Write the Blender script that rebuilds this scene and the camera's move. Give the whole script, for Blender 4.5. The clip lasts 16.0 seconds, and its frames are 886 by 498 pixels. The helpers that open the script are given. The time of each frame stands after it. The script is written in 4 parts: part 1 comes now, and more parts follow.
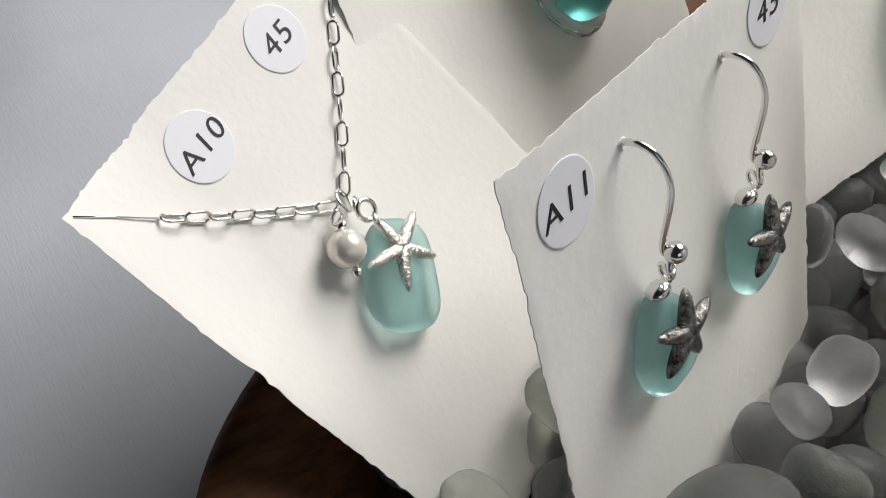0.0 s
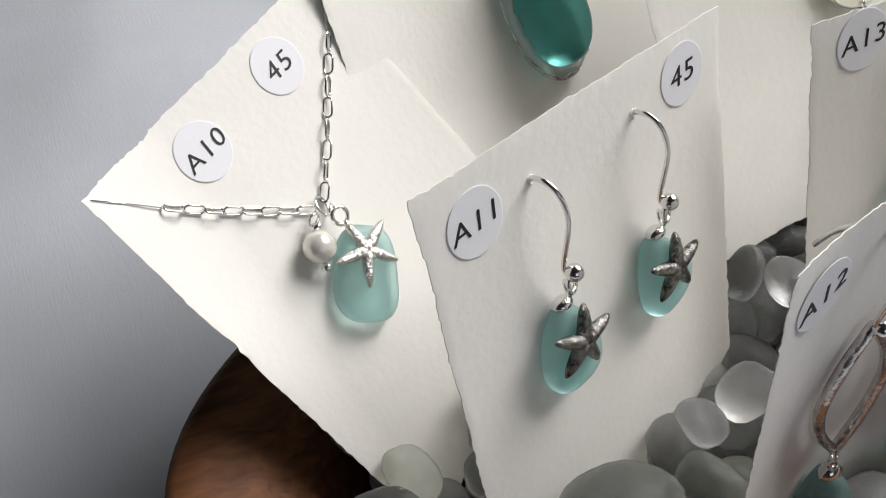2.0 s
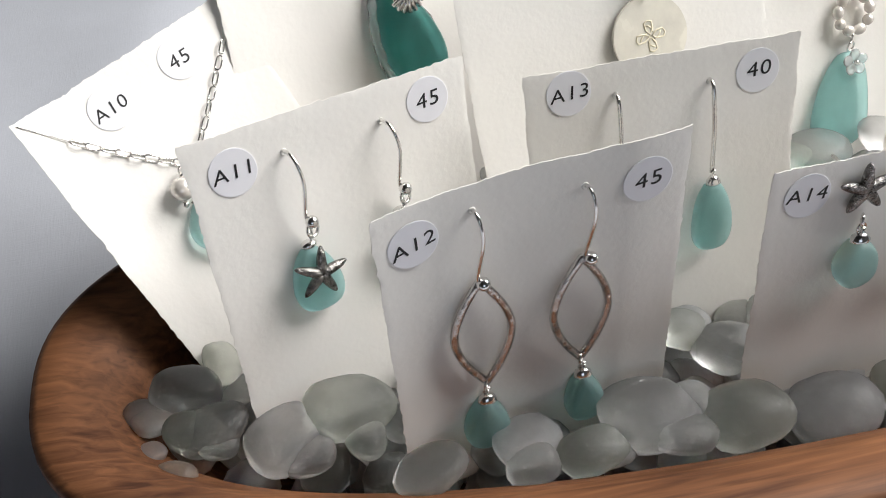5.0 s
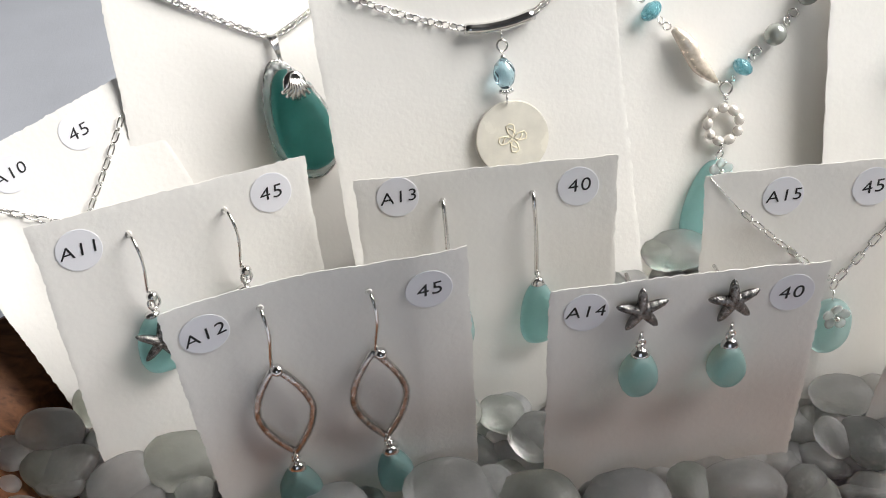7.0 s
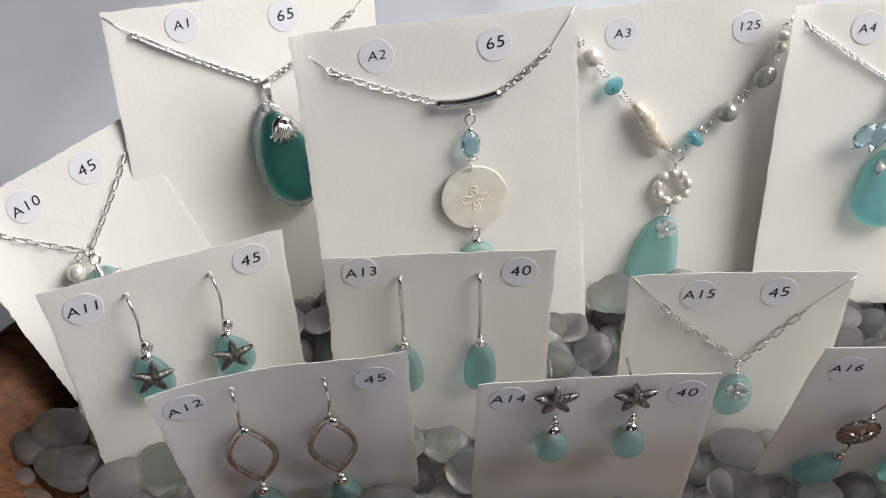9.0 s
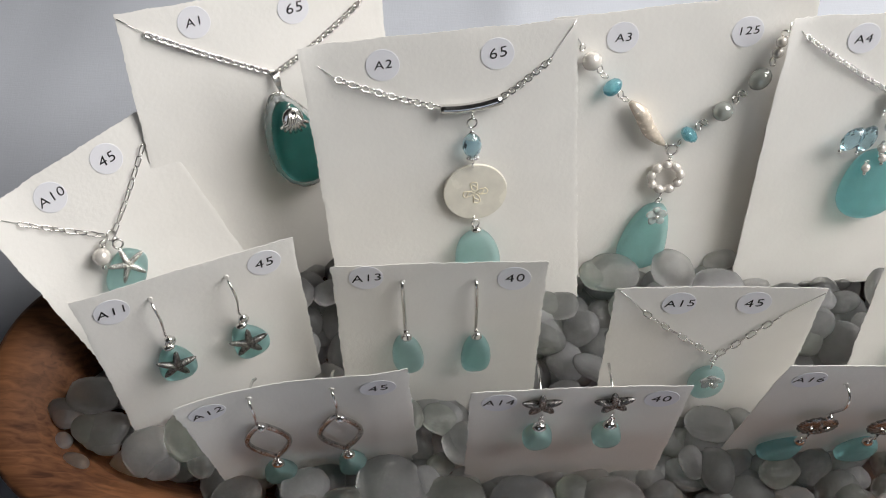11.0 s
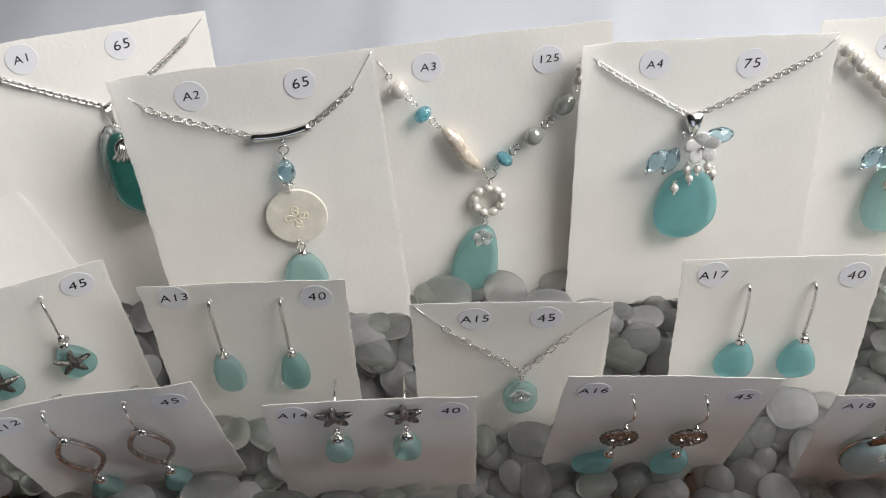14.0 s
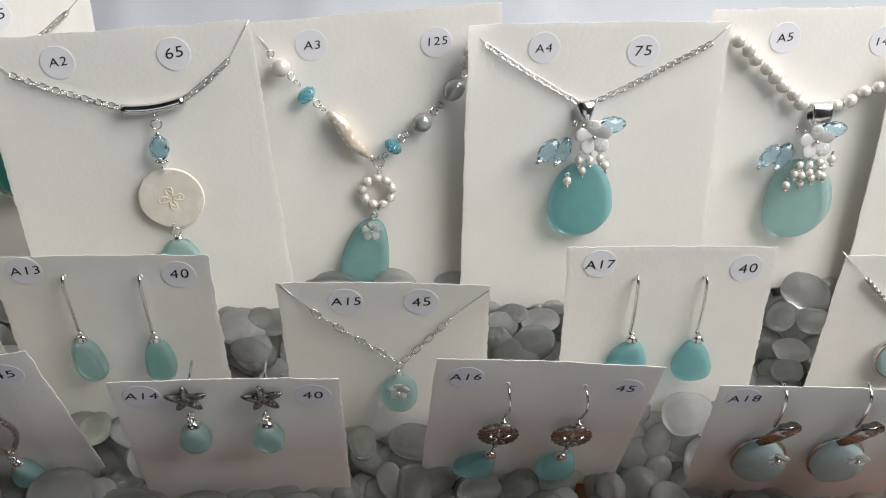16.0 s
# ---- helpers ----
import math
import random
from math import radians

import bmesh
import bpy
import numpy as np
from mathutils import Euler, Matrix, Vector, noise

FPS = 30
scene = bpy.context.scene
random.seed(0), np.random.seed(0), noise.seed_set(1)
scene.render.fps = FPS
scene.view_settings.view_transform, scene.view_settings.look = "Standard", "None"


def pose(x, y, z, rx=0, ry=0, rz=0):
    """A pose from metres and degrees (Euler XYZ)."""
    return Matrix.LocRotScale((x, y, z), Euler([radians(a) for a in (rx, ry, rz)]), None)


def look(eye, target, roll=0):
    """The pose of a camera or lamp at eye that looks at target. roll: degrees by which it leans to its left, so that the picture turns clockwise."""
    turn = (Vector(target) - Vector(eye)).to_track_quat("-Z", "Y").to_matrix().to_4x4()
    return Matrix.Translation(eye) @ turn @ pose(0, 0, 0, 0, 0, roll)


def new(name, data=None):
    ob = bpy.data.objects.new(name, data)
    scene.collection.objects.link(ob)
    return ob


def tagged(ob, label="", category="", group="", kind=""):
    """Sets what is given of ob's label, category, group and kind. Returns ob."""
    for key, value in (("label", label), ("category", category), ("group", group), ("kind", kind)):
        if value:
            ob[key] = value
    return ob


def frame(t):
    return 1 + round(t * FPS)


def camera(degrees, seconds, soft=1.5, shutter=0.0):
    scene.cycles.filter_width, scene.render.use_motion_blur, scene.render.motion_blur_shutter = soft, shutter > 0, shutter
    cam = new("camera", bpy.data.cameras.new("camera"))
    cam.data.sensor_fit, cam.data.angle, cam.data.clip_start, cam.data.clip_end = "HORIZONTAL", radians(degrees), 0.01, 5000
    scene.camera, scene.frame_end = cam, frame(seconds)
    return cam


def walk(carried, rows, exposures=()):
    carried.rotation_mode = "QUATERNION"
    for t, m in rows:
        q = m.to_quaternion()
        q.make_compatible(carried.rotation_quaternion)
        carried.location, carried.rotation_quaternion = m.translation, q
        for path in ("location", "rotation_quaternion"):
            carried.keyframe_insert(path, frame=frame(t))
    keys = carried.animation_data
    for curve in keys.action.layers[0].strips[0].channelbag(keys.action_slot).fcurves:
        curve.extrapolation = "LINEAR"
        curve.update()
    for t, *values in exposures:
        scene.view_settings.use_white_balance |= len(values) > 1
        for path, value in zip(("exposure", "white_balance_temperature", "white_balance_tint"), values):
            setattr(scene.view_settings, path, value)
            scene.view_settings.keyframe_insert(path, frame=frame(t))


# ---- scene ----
cam = camera(50.5, 16.0, soft=1.0)
# seconds, eye, pitch, roll, yaw
PATH = [
    (0, -0.1604, -0.0993, 0.2011, -46.28, -8.75, -24.35),
    (0.5, -0.1590, -0.1008, 0.2016, -46.15, -8.55, -24.89),
    (1, -0.1588, -0.1072, 0.2067, -45.84, -8.61, -24.26),
    (1.5, -0.1597, -0.1179, 0.2132, -45.71, -7.89, -22.65),
    (2, -0.1518, -0.1274, 0.2198, -45.15, -6.86, -19.91),
    (2.5, -0.1372, -0.1448, 0.2249, -44.68, -6.43, -17.46),
    (3, -0.1332, -0.1680, 0.2353, -44.39, -6.20, -15.86),
    (3.5, -0.1272, -0.1831, 0.2426, -43.85, -5.89, -14.62),
    (4, -0.1172, -0.1929, 0.2468, -43.29, -5.50, -12.98),
    (4.2, -0.1145, -0.1994, 0.2463, -43.01, -5.00, -12.66),
    (6.3, -0.0548, -0.2208, 0.2638, -41.88, -4.11, -7.01),
    (6.5, -0.0504, -0.2233, 0.2628, -41.28, -3.90, -6.72),
    (7, -0.0312, -0.2311, 0.2824, -41.54, -2.77, -5.88),
    (7.5, -0.0175, -0.2301, 0.2954, -42.96, -1.35, -5.05),
    (8, -0.0097, -0.2249, 0.3191, -45.06, -0.53, -4.41),
    (8.5, -0.0059, -0.2164, 0.3406, -47.39, -0.01, -4.48),
    (9, -0.0071, -0.2081, 0.3614, -51.09, 0.09, -3.90),
    (9.2, -0.0075, -0.2037, 0.3678, -51.99, 0.18, -3.82),
    (11.3, 0.0008, -0.1666, 0.4191, -61.57, 0.18, -2.50),
    (11.5, 0.0046, -0.1637, 0.4220, -61.65, -0.35, -1.88),
    (12, 0.0196, -0.1625, 0.4225, -61.49, -0.64, -1.78),
    (12.5, 0.0393, -0.1714, 0.4214, -60.87, -0.56, -2.45),
    (13, 0.0498, -0.1786, 0.4218, -60.21, -1.26, -1.93),
    (13.5, 0.0627, -0.1824, 0.4234, -59.24, -2.04, -1.20),
    (14, 0.0775, -0.1903, 0.4213, -58.40, -2.02, -0.91),
    (14.5, 0.0941, -0.1995, 0.4203, -57.50, -2.17, -0.25),
    (15, 0.1053, -0.2014, 0.4130, -56.74, -1.11, -0.92),
    (15.5, 0.1089, -0.2063, 0.4046, -55.80, 0.62, -2.49),
    (16, 0.1120, -0.2109, 0.3878, -53.85, 2.05, -4.04),
]
EXPOSURES = [(0, 0.05), (1.5, 0.1), (2.5, 0.25), (3.5, 0.45), (4, 0.5), (6.5, 0.5), (8, 0.18), (9, 0.02), (11.5, -0.12), (16, -0.12)]
walk(cam, [(t, pose(x, y, z, 90 + p, 0, yaw) @ pose(0, 0, 0, 0, 0, roll)) for t, x, y, z, p, roll, yaw in PATH], EXPOSURES)

# ---- light: a tall window on the +x side of the room, dim sky outside ----
world = bpy.data.worlds.new("sky")
scene.world = world
world.use_nodes = True
wn = world.node_tree
sky = wn.nodes.new("ShaderNodeTexSky")
sky.sky_type, sky.sun_disc = "NISHITA", False
sky.sun_elevation, sky.sun_rotation = radians(38), radians(70)
wn.nodes["Background"].inputs["Strength"].default_value = 0.1
wn.links.new(sky.outputs["Color"], wn.nodes["Background"].inputs["Color"])


def area(name, eye, target, sx, sy, watts, colour):
    lamp = bpy.data.lights.new(name, "AREA")
    lamp.shape, lamp.size, lamp.size_y, lamp.energy, lamp.color = "RECTANGLE", sx, sy, watts, colour
    ob = new(name, lamp)
    ob.matrix_world = look(eye, target)
    return ob


area("window_daylight", (0.565, 0.06, 0.70), (0.10, 0.0, 0.08), 0.60, 0.54, 11.5, (1.0, 0.975, 0.945))
# added fill lamp in front of the cards, not a known window
area("front_fill", (-0.2, -2.55, 1.05), (-0.2, 0.0, 0.55), 1.3, 1.2, 2.3, (1.0, 0.98, 0.95))


# ---- materials ----
def material(name, colour, rough=0.6, metal=0.0, spread=0.06, scale=60.0, bump=0.0, bump_scale=200.0, glass=0.0, sheen=0.0, ior=1.45, sss=0.0, coat=0.0, rough_spread=0.1):
    m = bpy.data.materials.new(name)
    m.use_nodes = True
    nt = m.node_tree
    b = nt.nodes["Principled BSDF"]
    co = nt.nodes.new("ShaderNodeTexCoord")
    n1 = nt.nodes.new("ShaderNodeTexNoise")
    n1.inputs["Scale"].default_value, n1.inputs["Detail"].default_value = scale, 6
    nt.links.new(co.outputs["Object"], n1.inputs["Vector"])
    ramp = nt.nodes.new("ShaderNodeValToRGB")
    ramp.color_ramp.elements[0].position, ramp.color_ramp.elements[1].position = 0.3, 0.7
    lo, hi = [max(0.0, c * (1 - spread)) for c in colour], [min(1.0, c * (1 + spread)) for c in colour]
    ramp.color_ramp.elements[0].color, ramp.color_ramp.elements[1].color = (*lo, 1), (*hi, 1)
    nt.links.new(n1.outputs["Fac"], ramp.inputs["Fac"])
    nt.links.new(ramp.outputs["Color"], b.inputs["Base Color"])
    mr = nt.nodes.new("ShaderNodeMapRange")
    mr.inputs["To Min"].default_value, mr.inputs["To Max"].default_value = max(0.02, rough - rough_spread), min(1, rough + rough_spread)
    nt.links.new(n1.outputs["Fac"], mr.inputs["Value"])
    nt.links.new(mr.outputs["Result"], b.inputs["Roughness"])
    b.inputs["Metallic"].default_value = metal
    b.inputs["IOR"].default_value = ior
    b.inputs["Transmission Weight"].default_value = glass
    b.inputs["Sheen Weight"].default_value = sheen
    b.inputs["Coat Weight"].default_value = coat
    if sss:
        b.inputs["Subsurface Weight"].default_value = sss
        b.inputs["Subsurface Radius"].default_value = (0.004, 0.004, 0.004)
    if bump:
        n2 = nt.nodes.new("ShaderNodeTexNoise")
        n2.inputs["Scale"].default_value, n2.inputs["Detail"].default_value = bump_scale, 5
        nt.links.new(co.outputs["Object"], n2.inputs["Vector"])
        bp = nt.nodes.new("ShaderNodeBump")
        bp.inputs["Strength"].default_value, bp.inputs["Distance"].default_value = bump, 0.0006
        nt.links.new(n2.outputs["Fac"], bp.inputs["Height"])
        nt.links.new(bp.outputs["Normal"], b.inputs["Normal"])
    return m


def wood_material(name, dark, light, rough):
    m = bpy.data.materials.new(name)
    m.use_nodes = True
    nt = m.node_tree
    b = nt.nodes["Principled BSDF"]
    co = nt.nodes.new("ShaderNodeTexCoord")
    mp = nt.nodes.new("ShaderNodeMapping")
    mp.inputs["Scale"].default_value = (9, 120, 120)
    nt.links.new(co.outputs["Object"], mp.inputs["Vector"])
    n = nt.nodes.new("ShaderNodeTexNoise")
    n.inputs["Scale"].default_value, n.inputs["Detail"].default_value, n.inputs["Distortion"].default_value = 3.2, 9, 0.6
    nt.links.new(mp.outputs["Vector"], n.inputs["Vector"])
    big = nt.nodes.new("ShaderNodeTexNoise")
    big.inputs["Scale"].default_value = 14
    nt.links.new(co.outputs["Object"], big.inputs["Vector"])
    mix = nt.nodes.new("ShaderNodeMath")
    mix.operation = "MULTIPLY_ADD"
    mix.inputs[1].default_value = 0.55
    nt.links.new(big.outputs["Fac"], mix.inputs[0])
    half = nt.nodes.new("ShaderNodeMath")
    half.operation = "MULTIPLY"
    half.inputs[1].default_value = 0.45
    nt.links.new(n.outputs["Fac"], half.inputs[0])
    nt.links.new(half.outputs[0], mix.inputs[2])
    ramp = nt.nodes.new("ShaderNodeValToRGB")
    ramp.color_ramp.elements[0].position, ramp.color_ramp.elements[1].position = 0.36, 0.64
    ramp.color_ramp.elements[0].color, ramp.color_ramp.elements[1].color = (*dark, 1), (*light, 1)
    nt.links.new(mix.outputs[0], ramp.inputs["Fac"])
    nt.links.new(ramp.outputs["Color"], b.inputs["Base Color"])
    b.inputs["Roughness"].default_value = rough
    b.inputs["IOR"].default_value = 1.33
    bp = nt.nodes.new("ShaderNodeBump")
    bp.inputs["Strength"].default_value, bp.inputs["Distance"].default_value = 0.25, 0.0005
    nt.links.new(n.outputs["Fac"], bp.inputs["Height"])
    nt.links.new(bp.outputs["Normal"], b.inputs["Normal"])
    return m


def cloth_material():
    m = material("linen_cloth", (0.57, 0.595, 0.65), 0.9, 0, 0.07, 11)
    nt = m.node_tree
    b = nt.nodes["Principled BSDF"]
    co = nt.nodes.new("ShaderNodeTexCoord")
    total = None
    for size, weight in (((1400, 120, 1), 0.5), ((120, 1400, 1), 0.5), ((110, 26, 1), 0.5), ((60, 45, 1), 0.8)):
        mp = nt.nodes.new("ShaderNodeMapping")
        mp.inputs["Scale"].default_value = size
        nt.links.new(co.outputs["Object"], mp.inputs["Vector"])
        n = nt.nodes.new("ShaderNodeTexNoise")
        n.inputs["Scale"].default_value, n.inputs["Detail"].default_value = 1.0, 3
        nt.links.new(mp.outputs["Vector"], n.inputs["Vector"])
        w = nt.nodes.new("ShaderNodeMath")
        w.operation = "MULTIPLY_ADD"
        w.inputs[1].default_value, w.inputs[2].default_value = weight, 0.0
        nt.links.new(n.outputs["Fac"], w.inputs[0])
        if total:
            nt.links.new(total.outputs[0], w.inputs[2])
        total = w
    bp = nt.nodes.new("ShaderNodeBump")
    bp.inputs["Strength"].default_value, bp.inputs["Distance"].default_value = 0.15, 0.0012
    nt.links.new(total.outputs[0], bp.inputs["Height"])
    nt.links.new(bp.outputs["Normal"], b.inputs["Normal"])
    return m


def frosted_material(name, colour, clear):
    """Tumbled glass: cloudy, with whitish pits and scratches and a faint grain."""
    m = material(name, colour, 0.46, 0, 0.08, 220, 0.16, 1100, clear, 0, 1.25, rough_spread=0.08)
    nt = m.node_tree
    b = nt.nodes["Principled BSDF"]
    co = nt.nodes.new("ShaderNodeTexCoord")
    base = b.inputs["Base Color"].links[0].from_socket
    fields = []
    for scale, distortion, lo, hi in ((900, 0.6, 0.55, 0.72), (130, 0.4, 0.46, 0.66)):
        n = nt.nodes.new("ShaderNodeTexNoise")
        n.inputs["Scale"].default_value, n.inputs["Detail"].default_value, n.inputs["Distortion"].default_value = scale, 7, distortion
        nt.links.new(co.outputs["Object"], n.inputs["Vector"])
        r = nt.nodes.new("ShaderNodeMapRange")
        r.inputs["From Min"].default_value, r.inputs["From Max"].default_value = lo, hi
        nt.links.new(n.outputs["Fac"], r.inputs["Value"])
        fields.append(r)
    pits = nt.nodes.new("ShaderNodeMath")
    pits.operation = "MULTIPLY"
    nt.links.new(fields[0].outputs["Result"], pits.inputs[0])
    nt.links.new(fields[1].outputs["Result"], pits.inputs[1])
    each = nt.nodes.new("ShaderNodeObjectInfo")
    tone = nt.nodes.new("ShaderNodeMapRange")
    tone.inputs["To Min"].default_value, tone.inputs["To Max"].default_value = 0.86, 1.08
    nt.links.new(each.outputs["Random"], tone.inputs["Value"])
    shade = nt.nodes.new("ShaderNodeVectorMath")
    shade.operation = "SCALE"
    nt.links.new(base, shade.inputs[0])
    nt.links.new(tone.outputs["Result"], shade.inputs["Scale"])
    mix = nt.nodes.new("ShaderNodeMix")
    mix.data_type = "RGBA"
    mix.inputs[7].default_value = (0.88, 0.88, 0.87, 1)
    nt.links.new(pits.outputs[0], mix.inputs[0])
    nt.links.new(shade.outputs["Vector"], mix.inputs[6])
    nt.links.new(mix.outputs[2], b.inputs["Base Color"])
    through_glass = nt.nodes.new("ShaderNodeMapRange")
    through_glass.inputs["To Min"].default_value, through_glass.inputs["To Max"].default_value = clear, 0.62
    nt.links.new(pits.outputs[0], through_glass.inputs["Value"])
    nt.links.new(through_glass.outputs["Result"], b.inputs["Transmission Weight"])
    return m


PAPER = material("cotton_paper", (0.86, 0.84, 0.80), 0.92, 0, 0.025, 45, 0.13, 560)
STICKER = material("label_paper", (0.81, 0.81, 0.85), 0.55, 0, 0.01, 90)
INK = material("black_ink", (0.012, 0.012, 0.014), 0.5, 0, 0.1, 300)
SILVER = material("silver", (0.80, 0.79, 0.77), 0.17, 1, 0.04, 300, 0.05, 900)
HAMMERED = material("hammered_silver", (0.62, 0.60, 0.58), 0.2, 1, 0.35, 420, 1.0, 420)
OXIDISED = material("oxidised_silver", (0.25, 0.24, 0.23), 0.24, 1, 0.9, 700, 0.8, 1500)
BRIGHT_STAR = material("textured_silver", (0.86, 0.84, 0.80), 0.25, 1, 0.2, 900, 0.8, 1600)
AQUA = material("aqua_sea_glass", (0.52, 0.78, 0.77), 0.44, 0, 0.07, 130, 0.10, 1500, 0.84, 0, 1.31)
PALE_AQUA = material("pale_aqua_sea_glass", (0.62, 0.83, 0.82), 0.44, 0, 0.07, 130, 0.10, 1500, 0.84, 0, 1.31)
BRIGHT_AQUA = material("bright_aqua_sea_glass", (0.42, 0.75, 0.77), 0.44, 0, 0.09, 130, 0.12, 1500, 0.82, 0, 1.31)
TEAL = material("teal_sea_glass", (0.16, 0.50, 0.47), 0.36, 0, 0.15, 90, 0.1, 1500, 0.86, 0, 1.31)
MILKY = material("milky_blue_glass", (0.68, 0.86, 0.87), 0.45, 0, 0.08, 120, 0.1, 1200, 0.5, 0, 1.45)
PEBBLE = frosted_material("frosted_clear_glass", (0.80, 0.80, 0.795), 0.94)
PEBBLE_GREEN = frosted_material("frosted_seafoam_glass", (0.78, 0.80, 0.75), 0.94)
PEBBLE_WHITE = frosted_material("frosted_white_glass", (0.81, 0.81, 0.82), 0.89)
PEARL = material("white_pearl", (0.80, 0.755, 0.70), 0.26, 0.30, 0.05, 400, 0.06, 500, 0, 0, 1.7, 0.0, 1.0, rough_spread=0.04)
GREY_PEARL = material("grey_pearl", (0.36, 0.38, 0.35), 0.18, 0.3, 0.08, 400, 0.06, 500, 0, 0, 1.7, 0, 1.0, rough_spread=0.04)
CREAM_PEARL = material("cream_stick_pearl", (0.80, 0.70, 0.58), 0.26, 0.35, 0.22, 420, 0.7, 260, 0, 0, 1.7, 0.0, 1.0, rough_spread=0.05)
SHELL = material("mother_of_pearl", (0.78, 0.75, 0.66), 0.25, 0, 0.10, 120, 0.1, 300, 0, 0, 1.55, 0.1, 0.5)
WHITE_SHELL = material("white_shell", (0.76, 0.76, 0.75), 0.25, 0, 0.06, 200, 0.15, 400, 0.15, 0, 1.55, 0.0, 0.6)
CARVED = material("carved_shell_line", (0.80, 0.74, 0.56), 0.4, 0, 0.1, 400)
CRYSTAL = material("pale_blue_crystal", (0.66, 0.89, 1.0), 0.03, 0, 0.03, 100, 0, 1, 0.95, 0, 1.55, rough_spread=0.02)
BLUE_BEAD = material("aqua_bead_glass", (0.30, 0.70, 0.80), 0.10, 0, 0.15, 260, 0.2, 600, 0.75, 0, 1.55, rough_spread=0.05)
CLEAR = material("clear_glass", (0.93, 0.95, 0.94), 0.12, 0, 0.02, 100, 0.2, 500, 0.7, 0, 1.5, rough_spread=0.05)
BOWL_WOOD = wood_material("oiled_red_brown_wood", (0.052, 0.019, 0.009), (0.23, 0.098, 0.042), 0.60)
# silver with the dark reflection of its surroundings put into the base colour
DARK_REFLECTING = material("dark_reflecting_silver", (0.34, 0.325, 0.31), 0.24, 1, 0.3, 420, 0.6, 700)
CLOTH = cloth_material()
# dark, so the unseen walls bounce little light and mirror dark in the silver
WALL = material("plaster", (0.16, 0.155, 0.15), 0.9, 0, 0.03, 3, 0.2, 30)
FLOOR = wood_material("floor_boards", (0.05, 0.035, 0.025), (0.12, 0.085, 0.06), 0.5)
FRAME_PAINT = material("white_paint", (0.78, 0.78, 0.76), 0.4, 0, 0.02, 20)


# ---- helpers for meshes ----
def finish(name, bm, mat, smooth=True):
    bmesh.ops.recalc_face_normals(bm, faces=bm.faces[:])
    me = bpy.data.meshes.new(name)
    bm.to_mesh(me)
    bm.free()
    me.materials.append(mat)
    for p in me.polygons:
        p.use_smooth = smooth
    return me


def part(name, bm, mat, parent, label="", m=None, smooth=True):
    me = bm if isinstance(bm, bpy.types.Mesh) else finish(name, bm, mat, smooth)
    ob = new(name, me)
    ob.parent = parent
    if m is not None:
        ob.matrix_local = m
    return tagged(ob, label)


def thing(name, m, label, category, group=""):
    ob = new(name)
    ob.empty_display_size = 0.01
    ob.matrix_world = m
    return tagged(ob, label, category, group)


def mm(x, y, z=0.0):
    return Vector((x * 0.001, y * 0.001, z * 0.001))


def at(x, y, z=0.0, rx=0, ry=0, rz=0):
    return pose(x * 0.001, y * 0.001, z * 0.001, rx, ry, rz)


def add_tube(bm, pts, r, seg=8, closed=False, taper=None):
    """A round bar along points given in metres."""
    n = len(pts)
    rings, prev = [], None
    for i, p in enumerate(pts):
        a, b = (pts[(i - 1) % n], pts[(i + 1) % n]) if closed else (pts[max(i - 1, 0)], pts[min(i + 1, n - 1)])
        d = (b - a).normalized()
        if prev is None:
            side = d.orthogonal().normalized()
        else:
            side = (prev - d * prev.dot(d)).normalized()
        prev = side
        up = d.cross(side)
        rr = r * (taper[i] if taper else 1)
        rings.append([bm.verts.new(p + rr * (math.cos(k * math.tau / seg) * side + math.sin(k * math.tau / seg) * up)) for k in range(seg)])
    for i in range(n if closed else n - 1):
        a, b = rings[i], rings[(i + 1) % n]
        for k in range(seg):
            bm.faces.new((a[k], a[(k + 1) % seg], b[(k + 1) % seg], b[k]))
    if not closed:
        bm.faces.new(rings[0][::-1])
        bm.faces.new(rings[-1])
    return bm


def tube(pts, r, seg=8, closed=False, taper=None):
    return add_tube(bmesh.new(), pts, r, seg, closed, taper)


def add_ball(bm, c, rx, ry, rz, seg=14, rings=9, m=None):
    geom = bmesh.ops.create_uvsphere(bm, u_segments=seg, v_segments=rings, radius=1.0)
    t = Matrix.Translation(c) @ (m or Matrix()) @ Matrix.Diagonal((rx, ry, rz, 1))
    bmesh.ops.transform(bm, matrix=t, verts=geom["verts"])
    return bm


def ball(rx, ry=None, rz=None, seg=16, rings=10):
    return add_ball(bmesh.new(), Vector(), rx, ry or rx, rz or rx, seg, rings)


def ring_points(r, n=18, squash=1.0, c=(0, 0, 0)):
    return [Vector(c) + Vector((r * math.cos(i * math.tau / n), r * squash * math.sin(i * math.tau / n), 0)) for i in range(n)]


def link_mesh(name, length, width, wire, mat):
    """One stadium-shaped chain link along x."""
    a, r, pts = max(length / 2 - width / 2, 0), width / 2, []
    for i in range(7):
        t = -math.pi / 2 + math.pi * i / 6
        pts.append(Vector((a + r * math.cos(t), r * math.sin(t), 0)))
    for i in range(7):
        t = math.pi / 2 + math.pi * i / 6
        pts.append(Vector((-a + r * math.cos(t), r * math.sin(t), 0)))
    return finish(name, tube(pts, wire, 6, True), mat)


